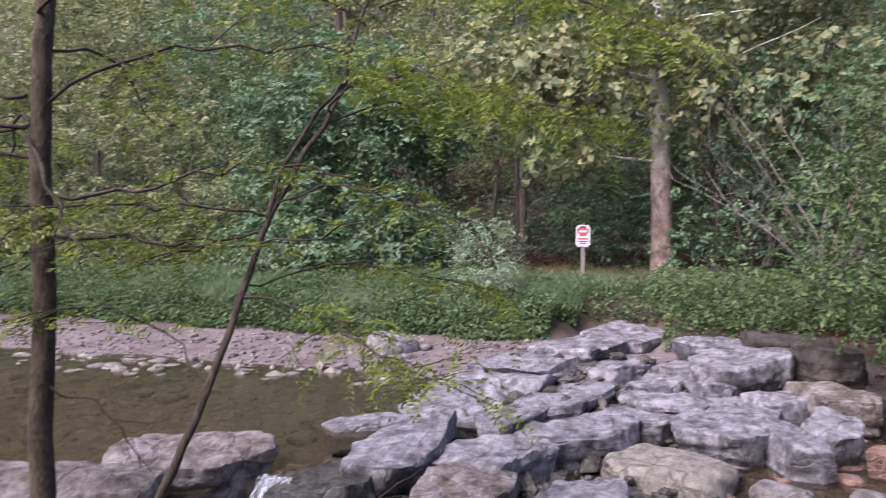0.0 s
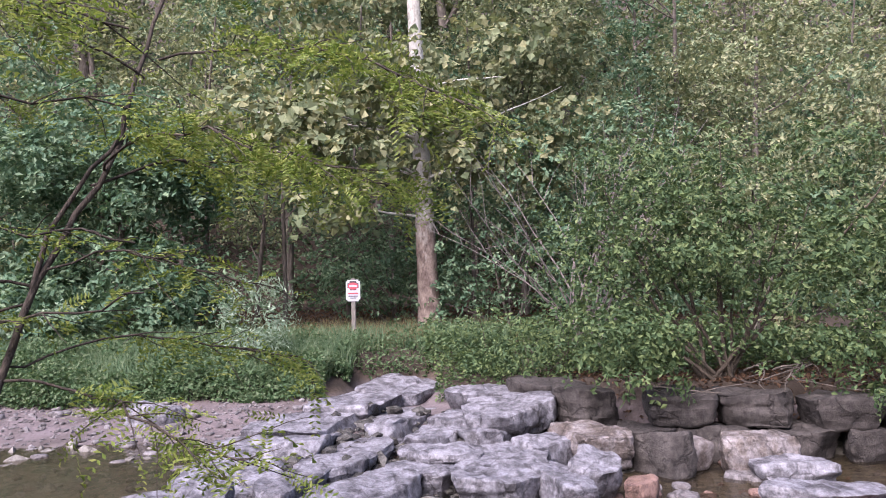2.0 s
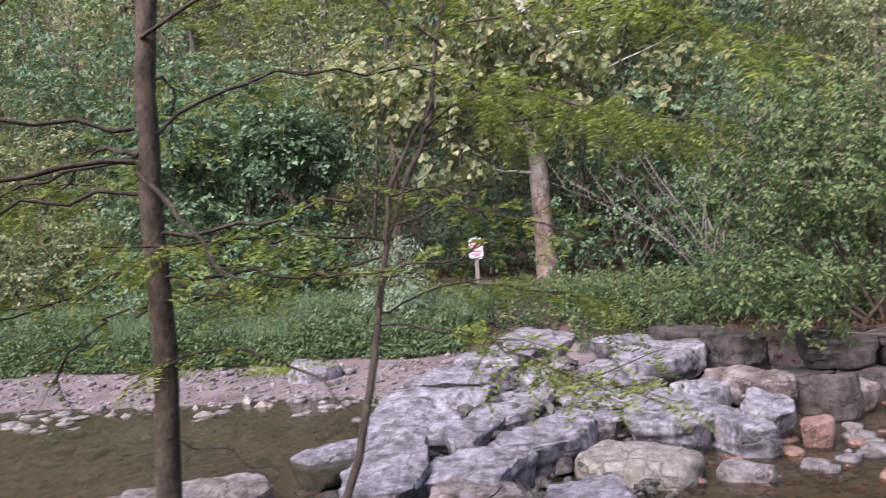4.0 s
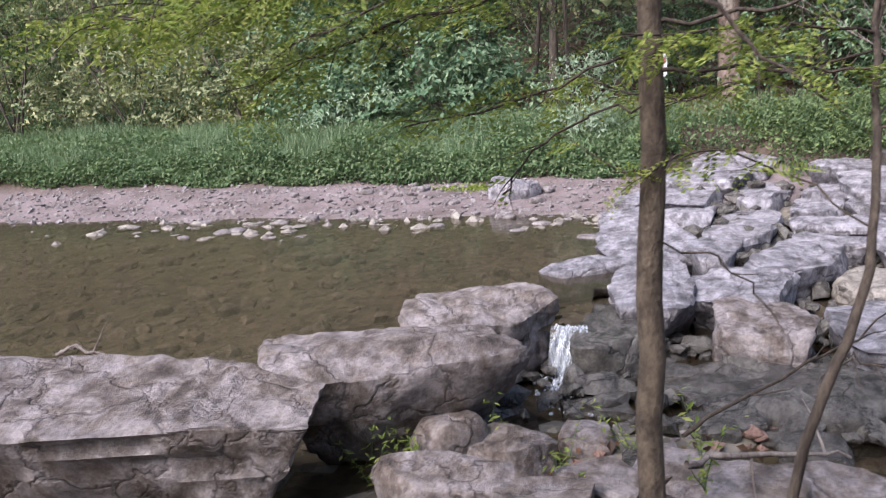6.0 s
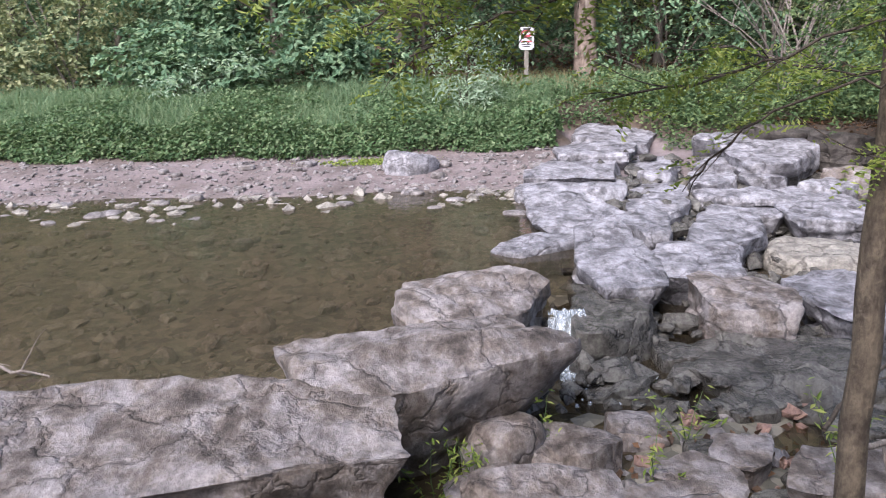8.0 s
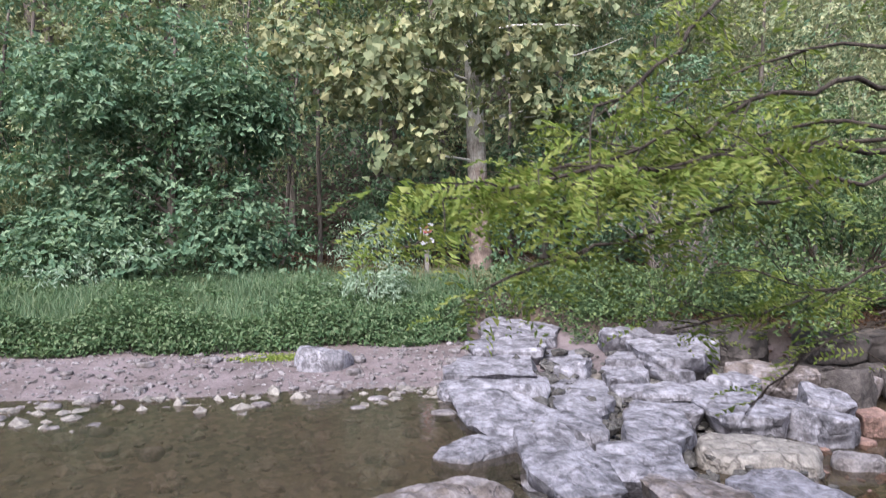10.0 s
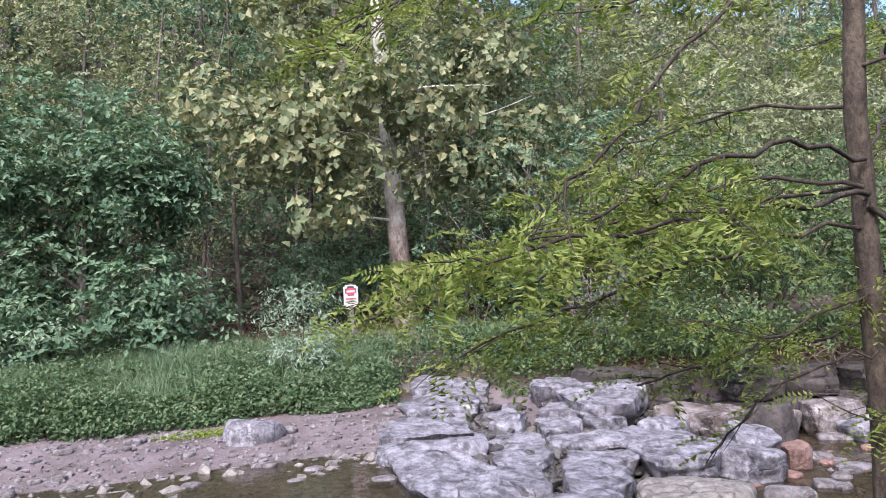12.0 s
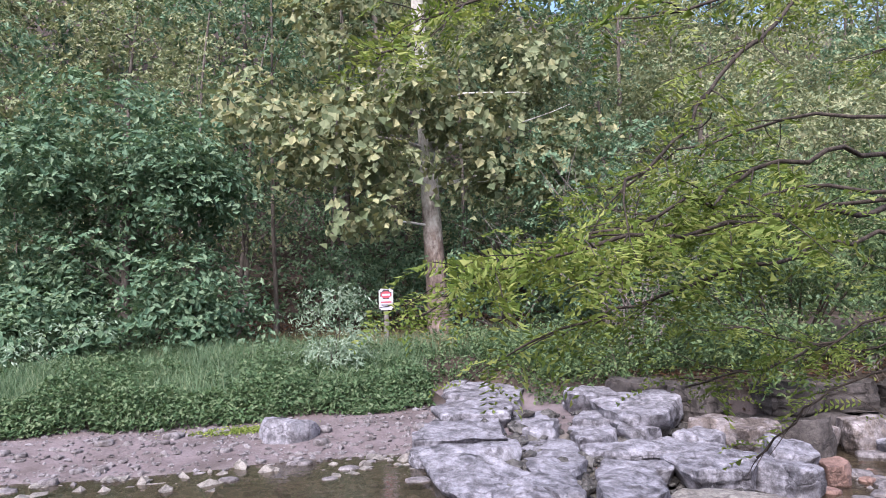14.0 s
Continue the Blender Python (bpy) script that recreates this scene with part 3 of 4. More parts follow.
def bush(name, x, y, label, clumps, per, leaf, mat, bark, seed, stems=9, stem_r=0.02, width=0.55, flat=0.45, group="bushes of the bank"):
    rng = np.random.default_rng(seed)
    ob = thing(name, x, y, height(x, y) - 0.05, label, "bush", group)
    for i in range(stems):
        c = clumps[i % len(clumps)]
        p = Vector((*rng.normal(size=2) * 0.12, 0))
        d = Vector(c[:3]) + Vector(rng.normal(size=3) * c[3] * 0.4) - p
        part("stem", mesh_from("stem", *tube([limb(rng, p, d, d.length * 1.05, stem_r, 8, 0.12)], 6), bark, True), ob)
    part("foliage", mesh_from("foliage", *sprays(rng, clumps, per, leaf, leaf * width, flat), mat), ob)
    return ob


def blobs(rng, n, box, size):
    lo, hi = np.array(box[:3]), np.array(box[3:])
    return [(*rng.uniform(lo, hi), *(rng.uniform(size[0], size[1]) * np.array([1, 1, 0.7]))) for _ in range(n)]


R = np.random.default_rng(5)
# the wooded slope: trees in loose rows
ROWS_OF_TREES = ((21.5, 6.5, 11, 3.0), (25.5, 9, 15, 3.2), (31, 11, 22, 3.6), (38, 15, 28, 4.0), (46, 19, 36, 4.6))
count = 0
for y, h0, reach, gap in ROWS_OF_TREES:
    x = -reach - 8.0
    while x < reach + 8.0:
        x += gap * R.uniform(0.8, 1.2)
        if y < 22 and -5.5 < x < 6.5:
            continue
        count += 1
        h = h0 * R.uniform(0.9, 1.2)
        low = 0.8 if abs(x - 2) > 6 else 2.6
        cl = blobs(R, 20, (-2.1, -1.6, low, 2.1, 1.6, h + 0.8), (0.8, 1.6))
        far = y > 28
        crown_tree("woods_tree", x, y + R.uniform(-1.2, 1.2), "leafy green woodland tree on the wooded slope", h, R.uniform(0.08, 0.17), cl, 26 if far else 40, 0.24 if far else 0.16, M["woods"] if count % 4 else M["dark"], M["old_bark"], 100 + count, limbs=6)
for x, y, r in ((-8.4, 31.8, 0.32), (-9.9, 32.6, 0.26), (6.0, 30.0, 0.28)):
    crown_tree("woods_tree", x, y, "tall old woodland tree with a thick grey trunk", 15, r, blobs(R, 10, (-3, -2, 8, 3, 2, 15), (1.2, 2.0)), 20, 0.24, M["woods"], M["old_bark"], int(900 + x * 3), limbs=6, lean=(-0.06, 0))
# unseen trees added behind the path, to keep low sky light off stone fronts
for i, (x, y) in enumerate(((-11, -9), (-6.5, -7), (-1.5, -8.5), (3.5, -7), (8.0, -8.0), (12.5, -6.5), (17, -9))):
    crown_tree("woods_tree", x, y, "unseen leafy tree added behind the path to block low sky light", 6, 0.16, blobs(R, 16, (-2.8, -2.2, 0.8, 2.8, 2.2, 6.0), (1.0, 1.6)), 16, 0.3, M["woods"], M["old_bark"], 700 + i, limbs=6)
# slender young trees behind the sign
for i, (x, y, h) in enumerate(((1.0, 20.8, 9.5), (0.1, 21.6, 8.5), (2.5, 22.0, 9.0), (-0.9, 20.2, 8.0), (5.9, 20.6, 8.0))):
    crown_tree("young_tree", x, y, "slender young tree with a bare thin trunk behind the sign", h, 0.065, blobs(R, 9, (-1.3, -0.9, 2.4, 1.3, 1.0, h), (0.5, 1.0)), 45, 0.13, M["woods"] if i % 2 else M["dark"], M["old_bark"], 40 + i, limbs=6)
# dense dark broadleaf tree at the edge of the grass
dk = np.random.default_rng(77)
crown_tree("broadleaf_tree", -2.2, 18.0, "dense dark green broadleaf tree at the meadow edge", 5.5, 0.11,
           blobs(dk, 20, (-2.2, -1.3, 1.0, 2.0, 0.9, 4.6), (0.7, 1.15)) + blobs(dk, 9, (-2.6, -1.5, 0.4, 2.2, -0.8, 1.4), (0.5, 0.8)) + [(-0.4, 0, 5.4, 1.2, 1.0, 0.8), (1.9, -0.9, 1.1, 0.8, 0.7, 0.5), (-2.3, -1, 1.0, 0.9, 0.8, 0.6)], 165, 0.16, M["dark"], M["old_bark"], 78, limbs=9, flat=0.6)


def sycamore(x, y):
    rng = np.random.default_rng(31)
    z0 = height(x, y) - 0.1
    ob = thing("sycamore_tree", x, y, z0, "tall sycamore, flaking brown bark below and white above", "tree", "trees of the wood")
    stem = [(Vector((-0.03 * i, 0.03 * i, 0.95 * i)), 0.27 - 0.0135 * i) for i in range(15)]
    stem[0] = (stem[0][0], 0.32)
    part("trunk", mesh_from("trunk", *tube([stem], 18), M["syc_bark"], True), ob, "flaking reddish brown bark, whitish above")
    clumps = [(-2.0, -1.6, 3.0, 0.7, 0.6, 0.4), (-3.0, -1.5, 4.3, 0.9, 0.8, 0.5), (-1.5, -1.3, 4.2, 0.8, 0.7, 0.45), (-2.4, -1, 5.2, 1.0, 0.9, 0.5), (-4.2, -1, 5.2, 0.9, 0.8, 0.5),
              (1.2, -1.1, 3.9, 0.9, 0.8, 0.45), (2.4, -0.9, 4.2, 0.9, 0.7, 0.4), (0.7, -1.3, 5.1, 1.0, 0.8, 0.5), (-0.7, -1.2, 5.6, 0.9, 0.8, 0.5), (3.2, -0.6, 5.0, 0.9, 0.8, 0.5)]
    clumps += blobs(rng, 26, (-4.5, -2.2, 6.0, 4.5, 2.0, 12.0), (0.8, 1.3))
    for c in clumps[:22]:
        k = max(3, min(13, int((c[2] + 0.3) / 0.95)))
        d = Vector(c[:3]) - stem[k][0]
        part("limb", mesh_from("limb", *tube([limb(rng, stem[k][0], d, d.length * 1.05, 0.035, 8, 0.2)], 6), M["syc_high"], True), ob)
    low = [c for c in clumps if c[2] < 6]
    high = [c for c in clumps if c[2] >= 6]
    part("crown", mesh_from("crown", *sprays(rng, high, 58, 0.19, 0.17, 0.3, 0.35, 7), M["sycamore"]), ob)
    part("lower_foliage", mesh_from("lower_foliage", *sprays(rng, low, 120, 0.21, 0.2, 0.25, 0.4, 7), M["sycamore"]), ob, "pale yellow-green broad lobed leaves")


sycamore(4.74, 19.0)

# bushes
bq = np.random.default_rng(8)
big = blobs(bq, 26, (-2.2, -1.0, 1.1, 2.4, 1.2, 3.6), (0.6, 1.0)) + [(-2.0, -1.1, 0.9, 0.6, 0.5, 0.55), (-1.2, -1.5, 0.5, 0.35, 0.3, 0.4), (2.2, -1.3, 0.9, 0.7, 0.6, 0.5), (0.4, -1.2, 1.9, 0.9, 0.6, 0.7), (2.9, -1.4, 0.5, 0.5, 0.4, 0.35), (-1.7, -1.4, 0.75, 0.5, 0.4, 0.4), (-0.8, -1.45, 0.95, 0.5, 0.4, 0.4), (1.7, -1.5, 0.75, 0.5, 0.4, 0.4), (2.5, -1.5, 0.9, 0.5, 0.4, 0.4), (-2.6, -0.9, 0.8, 0.5, 0.4, 0.5), (-1.6, -1.7, 0.25, 0.35, 0.3, 0.35), (0.3, -1.75, 0.55, 0.4, 0.3, 0.25), (1.3, -1.9, 0.35, 0.5, 0.35, 0.3), (2.3, -2.1, 0.15, 0.6, 0.45, 0.35), (3.2, -2.3, 0.2, 0.6, 0.5, 0.4), (3.0, -1.6, 1.2, 0.9, 0.7, 0.7), (2.0, -1.8, 1.5, 0.8, 0.6, 0.6), (0.9, -1.7, 1.4, 0.6, 0.5, 0.5)]
big += blobs(bq, 18, (-2.3, -1.75, 0.2, 3.2, -1.2, 1.0), (0.32, 0.5))
bush("overhanging_bush", 9.1, 12.1, "large leafy green bush overhanging the stone bank wall", big, 135, 0.095, M["shrub"], M["bark"], 9, 14, 0.035)
for i, (x, y, h, mat) in enumerate(((12.6, 12.2, 4.5, "shrub"), (11.0, 15.5, 6.0, "woods"), (8.3, 17.5, 5.0, "dark"), (6.6, 19.2, 3.2, "dark"), (14.5, 15.0, 6.0, "woods"), (-6.8, 18.5, 4.5, "woods"), (-9.5, 17.8, 4.0, "woods"), (-12.5, 17.5, 4.5, "shrub"), (-15.5, 18.5, 5.0, "woods"), (-5.2, 20.5, 5.0, "dark"), (-20, 19, 6.0, "woods"), (3.8, 21.0, 2.2, "dark"))):
    rr = np.random.default_rng(300 + i)
    bush("thicket_bush", x, y, "dense leafy thicket bush at the wood's edge", blobs(rr, 15, (-1.7, -1.0, 0.5, 1.7, 1.0, h), (0.6, 1.1)), 60, 0.125, M[mat], M["old_bark"], 320 + i, 6, 0.03, group="thicket at the wood's edge")
for i, (x, y, h) in enumerate(((6.3, 13.0, 1.3), (7.2, 13.6, 1.8), (5.7, 14.4, 1.0))):
    rr = np.random.default_rng(360 + i)
    bush("leafy_shrub", x, y, "small leafy green shrub on the bank behind the rocks", blobs(rr, 9, (-0.5, -0.4, 0.25, 0.5, 0.4, h), (0.25, 0.45)), 130, 0.08, M["shrub"], M["bark"], 370 + i, 7, 0.012)
sv = np.random.default_rng(12)
bush("silver_bush", 1.62, 14.2, "slender pale silvery green bush in the grass", blobs(sv, 18, (-0.42, -0.3, 0.4, 0.42, 0.3, 1.65), (0.18, 0.32)), 230, 0.1, M["silver"], M["twig"], 13, 8, 0.01, 0.28, 0.2)
# low bough with drooping leaves at the meadow edge
bush("arching_shrub", -3.0, 16.0, "low arching shrub with pale drooping leaves", [(-0.2, -0.3, 0.75, 0.35, 0.3, 0.22), (-0.7, -0.5, 0.55, 0.35, 0.3, 0.2), (0.4, 0, 0.95, 0.4, 0.35, 0.25)], 150, 0.11, M["silver"], M["twig"], 14, 5, 0.012, 0.3)


def dead_bush(x, y):
    rng = np.random.default_rng(21)
    ob = thing("dead_bush", x, y, height(x, y), "bare grey dead bush with many fanning stems", "bush", "bushes of the bank")
    for i in range(30):
        a = rng.uniform(-1.0, 0.75)
        d = Vector((a, rng.uniform(-0.5, 0.3), rng.uniform(0.8, 1.3)))
        p = Vector((*rng.normal(size=2) * 0.15, 0.9 * rng.uniform(0.2, 1)))
        main = limb(rng, p, d, rng.uniform(2.8, 4.4), rng.uniform(0.012, 0.028), 9, 0.1, -0.03)
        ways = [main]
        for k in (4, 6, 7):
            ways.append(limb(rng, main[k][0], Vector(d) + Vector(rng.normal(size=3) * 0.5), rng.uniform(0.5, 1.2), 0.008, 5, 0.15))
        part("stem", mesh_from("stem", *tube(ways, 5), M["dead"], True), ob)


dead_bush(7.5, 14.4)


# ---- the near young trees with feathery leaves ----
def curve(points, radius, tip, rng, steps=4, wobble=0.015):
    """A branch through the given points, softly bent between them."""
    P = [Vector(p) for p in points]
    out, n = [], (len(P) - 1) * steps
    for i in range(len(P) - 1):
        p0, p1, p2, p3 = P[max(i - 1, 0)], P[i], P[i + 1], P[min(i + 2, len(P) - 1)]
        for j in range(steps + (i == len(P) - 2)):
            t = j / steps
            q = 0.5 * (2 * p1 + (p2 - p0) * t + (2 * p0 - 5 * p1 + 4 * p2 - p3) * t * t + (3 * p1 - p0 - 3 * p2 + p3) * t ** 3)
            f = (i * steps + j) / n
            w = Vector(rng.normal(size=3)) * wobble if 0 < f < 1 else Vector((0, 0, 0))
            out.append((q + w, radius + (tip - radius) * f))
    return out


def feathered(rng, way, first=0.25, twigs=10, reach=0.4, per=6, hang=0.15):
    """Side twigs along a branch and the compound leaves on them."""
    out, at, to = [], [], []
    n = len(way)
    for i in range(twigs):
        f = first + (1 - first) * (i + rng.uniform(0, 0.9)) / twigs
        k = min(n - 2, int(f * (n - 1)))
        p, d = way[k][0], (way[k + 1][0] - way[k][0]).normalized()
        s = Vector((-d.y, d.x, 0)) * (1 if i % 2 else -1)
        way2 = limb(rng, p, d * 0.7 + s * rng.uniform(0.5, 1.1) + Vector((0, 0, rng.uniform(-0.35, 0.35))), reach * rng.uniform(0.5, 1.2), max(0.003, way[k][1] * 0.4), 5, 0.2, -0.04, 0.4)
        out.append(way2)
        for j in range(per):
            q = way2[1 + (j * 5) // per][0]
            at.append(q)
            v = Vector(rng.normal(size=3)) * 0.8 + d * 0.3 + s * 0.2
            v.z = v.z * 0.4 - hang
            to.append(v)
    return out, at, to


def near_tree(name, x, y, z, label, trunk, limbs, seed, bark):
    rng = np.random.default_rng(seed)
    ob = thing(name, x, y, z, label, "tree", "young trees on the near bank")
    base = Vector((x, y, z))
    for path in trunk:
        way = [(p - base, r) for p, r in path]
        part("trunk" if path is trunk[0] else "stem", mesh_from("trunk", *tube([way], 14), bark, True), ob)
    at, to = [], []
    for pts, r, twigs, reach, per, first in limbs:
        way = curve(pts, r * 0.72, 0.0038, rng)
        sub, a, d = feathered(rng, way, first, twigs, reach, per)
        bough = part("limb", mesh_from("limb", *tube([[(p - base, q) for p, q in way]], 7), M["twig"], True), ob)
        for w in sub:
            part("twig", mesh_from("twig", *tube([[(p - base, q) for p, q in w]], 5), M["twig"], True), bough)
        at += [p - base for p in a]
        to += d
    part("foliage", mesh_from("foliage", *pinnate(rng, at, to, 0.15, 9, 0.033), M["locust"]), ob, "feathery yellow-green leaves")
    return ob


tr = np.random.default_rng(3)
A = (2.36, 2.80)
trunk_a = curve([(*A, -0.2), (2.33, 2.79, 0.9), (2.34, 2.80, 1.7), (2.33, 2.80, 2.5), (2.38, 2.82, 3.4), (2.43, 2.85, 4.6), (2.48, 2.90, 6.0)], 0.056, 0.028, tr, 4, 0.004)
trunk_a[0] = (trunk_a[0][0], 0.075)
# points of each limb, its thickness, its number of twigs, their length, leaves on each, start of the leaves
LIMBS_A = []
LIMBS_A.append(([(2.30, 2.75, 2.42), (1.80, 2.57, 2.37), (1.35, 2.42, 2.34), (0.90, 2.32, 2.28), (0.46, 2.33, 2.22)], 0.016, 24, 0.36, 7, 0.35))
LIMBS_A.append(([(2.30, 2.75, 2.55), (1.85, 2.62, 2.58), (1.45, 2.54, 2.48), (1.10, 2.52, 2.36), (0.75, 2.72, 2.28)], 0.014, 18, 0.36, 7, 0.4))
LIMBS_A.append(([(2.32, 2.77, 3.60), (1.88, 2.82, 3.17), (1.42, 2.61, 2.82), (1.08, 2.39, 2.56), (0.85, 2.27, 2.40)], 0.013, 12, 0.32, 4, 0.2))
LIMBS_A.append(([(2.34, 2.78, 3.90), (1.75, 2.82, 3.62), (1.18, 2.88, 3.36), (0.70, 2.80, 3.12), (0.30, 2.72, 2.87)], 0.014, 16, 0.42, 6, 0.3))
LIMBS_A.append(([(2.34, 2.78, 4.20), (1.70, 3.22, 3.90), (1.20, 3.52, 3.60), (0.60, 3.72, 3.30)], 0.013, 13, 0.45, 5, 0.3))
LIMBS_A.append(([(2.32, 2.77, 3.30), (1.90, 2.52, 3.10), (1.50, 2.32, 3.05), (1.00, 2.32, 2.90)], 0.012, 12, 0.4, 5, 0.3))
LIMBS_A.append(([(2.32, 2.78, 2.13), (2.65, 2.87, 2.16), (2.90, 2.93, 2.20), (3.25, 3.02, 2.27), (3.60, 3.12, 2.22)], 0.013, 8, 0.3, 2, 0.5))
LIMBS_A.append(([(2.32, 2.78, 1.97), (2.70, 2.88, 1.97), (2.97, 2.95, 1.93), (3.30, 3.02, 1.95), (3.65, 3.07, 2.03)], 0.011, 8, 0.3, 2, 0.5))
LIMBS_A.append(([(2.30, 2.75, 2.38), (2.50, 2.62, 2.20), (2.68, 2.54, 2.00), (2.85, 2.42, 1.85)], 0.016, 6, 0.25, 1, 0.6))
LIMBS_A.append(([(2.32, 2.77, 2.50), (2.60, 2.97, 2.72), (3.00, 3.22, 2.82), (3.50, 3.52, 2.80)], 0.013, 10, 0.4, 4, 0.3))
LIMBS_A.append(([(2.34, 2.77, 2.90), (2.80, 2.62, 3.05), (3.30, 2.52, 3.00), (3.80, 2.52, 2.85)], 0.012, 12, 0.42, 4, 0.3))
LIMBS_A.append(([(2.30, 2.77, 2.45), (2.00, 3.02, 2.50), (1.65, 3.32, 2.40), (1.30, 3.72, 2.30)], 0.013, 10, 0.4, 4, 0.3))
LIMBS_A.append(([(2.32, 2.78, 2.75), (2.20, 3.32, 2.85), (2.00, 3.82, 2.80), (1.80, 4.32, 2.65)], 0.012, 10, 0.42, 4, 0.3))
LIMBS_A.append(([(2.30, 2.76, 1.85), (2.10, 2.82, 1.80), (1.90, 2.92, 1.68), (1.75, 3.02, 1.50)], 0.007, 5, 0.2, 1, 0.5))
LIMBS_A.append(([(2.32, 2.78, 2.05), (2.01, 2.88, 1.95), (1.70, 2.88, 1.84), (1.38, 2.88, 1.80)], 0.008, 9, 0.25, 4, 0.3))
LIMBS_A.append(([(2.34, 2.77, 1.35), (2.50, 2.82, 1.30), (2.65, 2.84, 1.20), (2.80, 2.82, 1.02)], 0.006, 4, 0.16, 0, 0.5))
LIMBS_A.append(([(2.33, 2.78, 2.30), (1.85, 2.72, 2.26), (1.40, 2.70, 2.18), (1.05, 2.74, 2.08), (0.75, 2.85, 1.96)], 0.012, 13, 0.3, 6, 0.3))
LIMBS_A.append(([(2.33, 2.78, 2.46), (1.75, 3.05, 2.42), (1.25, 3.25, 2.32), (0.85, 3.35, 2.2), (0.55, 3.4, 2.06)], 0.012, 13, 0.3, 6, 0.3))
near_tree("locust_tree", *A, -0.2, "young locust tree, brown trunk, spreading limbs, feathery leaves", [trunk_a], LIMBS_A, 61, M["bark"])
B = (2.73, 2.66, -0.05)
trunk_b = curve([B, (2.93, 2.66, 0.8), (3.06, 2.73, 1.15), (3.14, 2.93, 1.58), (3.19, 3.21, 2.1), (3.37, 3.48, 2.6), (3.41, 3.65, 3.0), (3.54, 3.83, 3.6), (3.74, 3.98, 4.4)], 0.021, 0.006, tr, 4, 0.006)
trunk_b2 = curve([(3.18, 3.18, 2.05), (3.21, 3.33, 2.35), (3.39, 3.51, 2.7)], 0.012, 0.008, tr, 4, 0.006)
LIMBS_B = []
LIMBS_B.append(([(3.35, 3.45, 2.55), (3.54, 3.38, 2.68), (3.94, 3.23, 2.62), (4.39, 3.03, 2.48)], 0.010, 24, 0.4, 6, 0.25))
LIMBS_B.append(([(3.31, 3.41, 2.48), (3.59, 3.63, 2.62), (4.09, 3.73, 2.6), (4.59, 3.73, 2.45)], 0.009, 21, 0.4, 6, 0.3))
LIMBS_B.append(([(3.49, 3.73, 3.1), (3.99, 3.53, 3.1), (4.49, 3.28, 2.95), (4.89, 3.08, 2.72)], 0.009, 24, 0.4, 7, 0.25))
LIMBS_B.append(([(3.44, 3.68, 3.0), (3.19, 3.43, 3.15), (2.89, 3.23, 3.2), (2.49, 3.13, 3.1)], 0.009, 15, 0.4, 4, 0.3))
LIMBS_B.append(([(3.19, 3.19, 2.06), (2.84, 3.03, 2.1), (2.54, 2.83, 2.1), (2.23, 2.58, 2.1)], 0.009, 18, 0.35, 4, 0.2))
LIMBS_B.append(([(3.18, 3.17, 2.0), (2.79, 3.23, 1.9), (2.39, 3.33, 1.85), (1.99, 3.53, 1.95)], 0.008, 18, 0.38, 4, 0.2))
LIMBS_B.append(([(3.15, 3.00, 1.72), (3.44, 3.03, 1.68), (3.74, 2.83, 1.58), (4.11, 2.72, 1.46)], 0.008, 18, 0.3, 4, 0.4))
LIMBS_B.append(([(3.16, 3.03, 1.77), (3.39, 3.33, 1.85), (3.79, 3.53, 1.8), (4.19, 3.63, 1.7)], 0.007, 15, 0.3, 4, 0.4))
LIMBS_B.append(([(3.19, 3.21, 2.1), (3.44, 3.28, 2.2), (3.69, 3.33, 2.15), (3.99, 3.33, 2.05)], 0.007, 13, 0.3, 2, 0.4))
LIMBS_B.append(([(3.10, 2.83, 1.38), (2.84, 2.93, 1.55), (2.54, 2.83, 1.65), (2.19, 2.73, 1.62)], 0.006, 12, 0.3, 2, 0.4))
LIMBS_B.append(([(2.91, 2.66, 0.75), (3.09, 2.98, 0.85), (3.24, 2.93, 0.8), (3.49, 2.83, 0.78)], 0.005, 7, 0.2, 0, 0.4))
near_tree("locust_sapling", *B, "thin leaning locust sapling with wiry branches and few leaves", [trunk_b, trunk_b2], LIMBS_B, 62, M["twig"])


# ---- ground cover ----
def cover(name, label, mat, n, place, length, width, rise, seed, tilt=0.7, kind="stuff", category="plants"):
    """Loose leaves over a stretch of ground: place(rng) gives x, y and the height of the growth there."""
    rng = np.random.default_rng(seed)
    C, N = [], []
    for _ in range(n):
        x, y, top = place(rng)
        z = height(x, y) + top * rng.uniform(rise, 1.0)
        C.append((x, y, z))
        N.append((*rng.normal(size=2) * tilt, 1))
    ob = new(name, mesh_from(name, *leaves(rng, C, N, length, width), mat))
    return tagged(ob, label, category, kind=kind)


def meadow(rng):
    while True:
        x, y = rng.uniform(-14, 6.2), 12.6 + abs(rng.normal()) * 1.7
        if (x > 3.0 and y < 13.9) or (3.3 < x < 5.3 and y < 15.0):
            continue
        t = noise.noise(Vector((x * 0.7, y * 0.7, 9)))
        if y < 12.75 + 0.3 * t + 0.03 * abs(x + 1):
            continue
        t2 = noise.noise(Vector((x * 2.3, y * 2.3, 5)))
        return x, y, (0.36 + 0.3 * t + 0.22 * t2) * min(1.0, 0.45 + (y - 12.8) * 1.2)


cover("weeds", "low green leafy weeds along the grassy bank", M["weed"], 95000, meadow, 0.085, 0.045, 0.1, 1, 0.95)


def bank(rng):
    x = rng.uniform(4.6, 12.5)
    y = rng.uniform(15.0 if x < 4.8 else 12.9, 17.5)
    t = noise.noise(Vector((x * 0.9, y * 0.9, 4)))
    return x, y, 0.38 + 0.3 * t


cover("bank_weeds", "leafy green weeds on the bank behind the rocks", M["shrub"], 22000, bank, 0.085, 0.05, 0.05, 2)


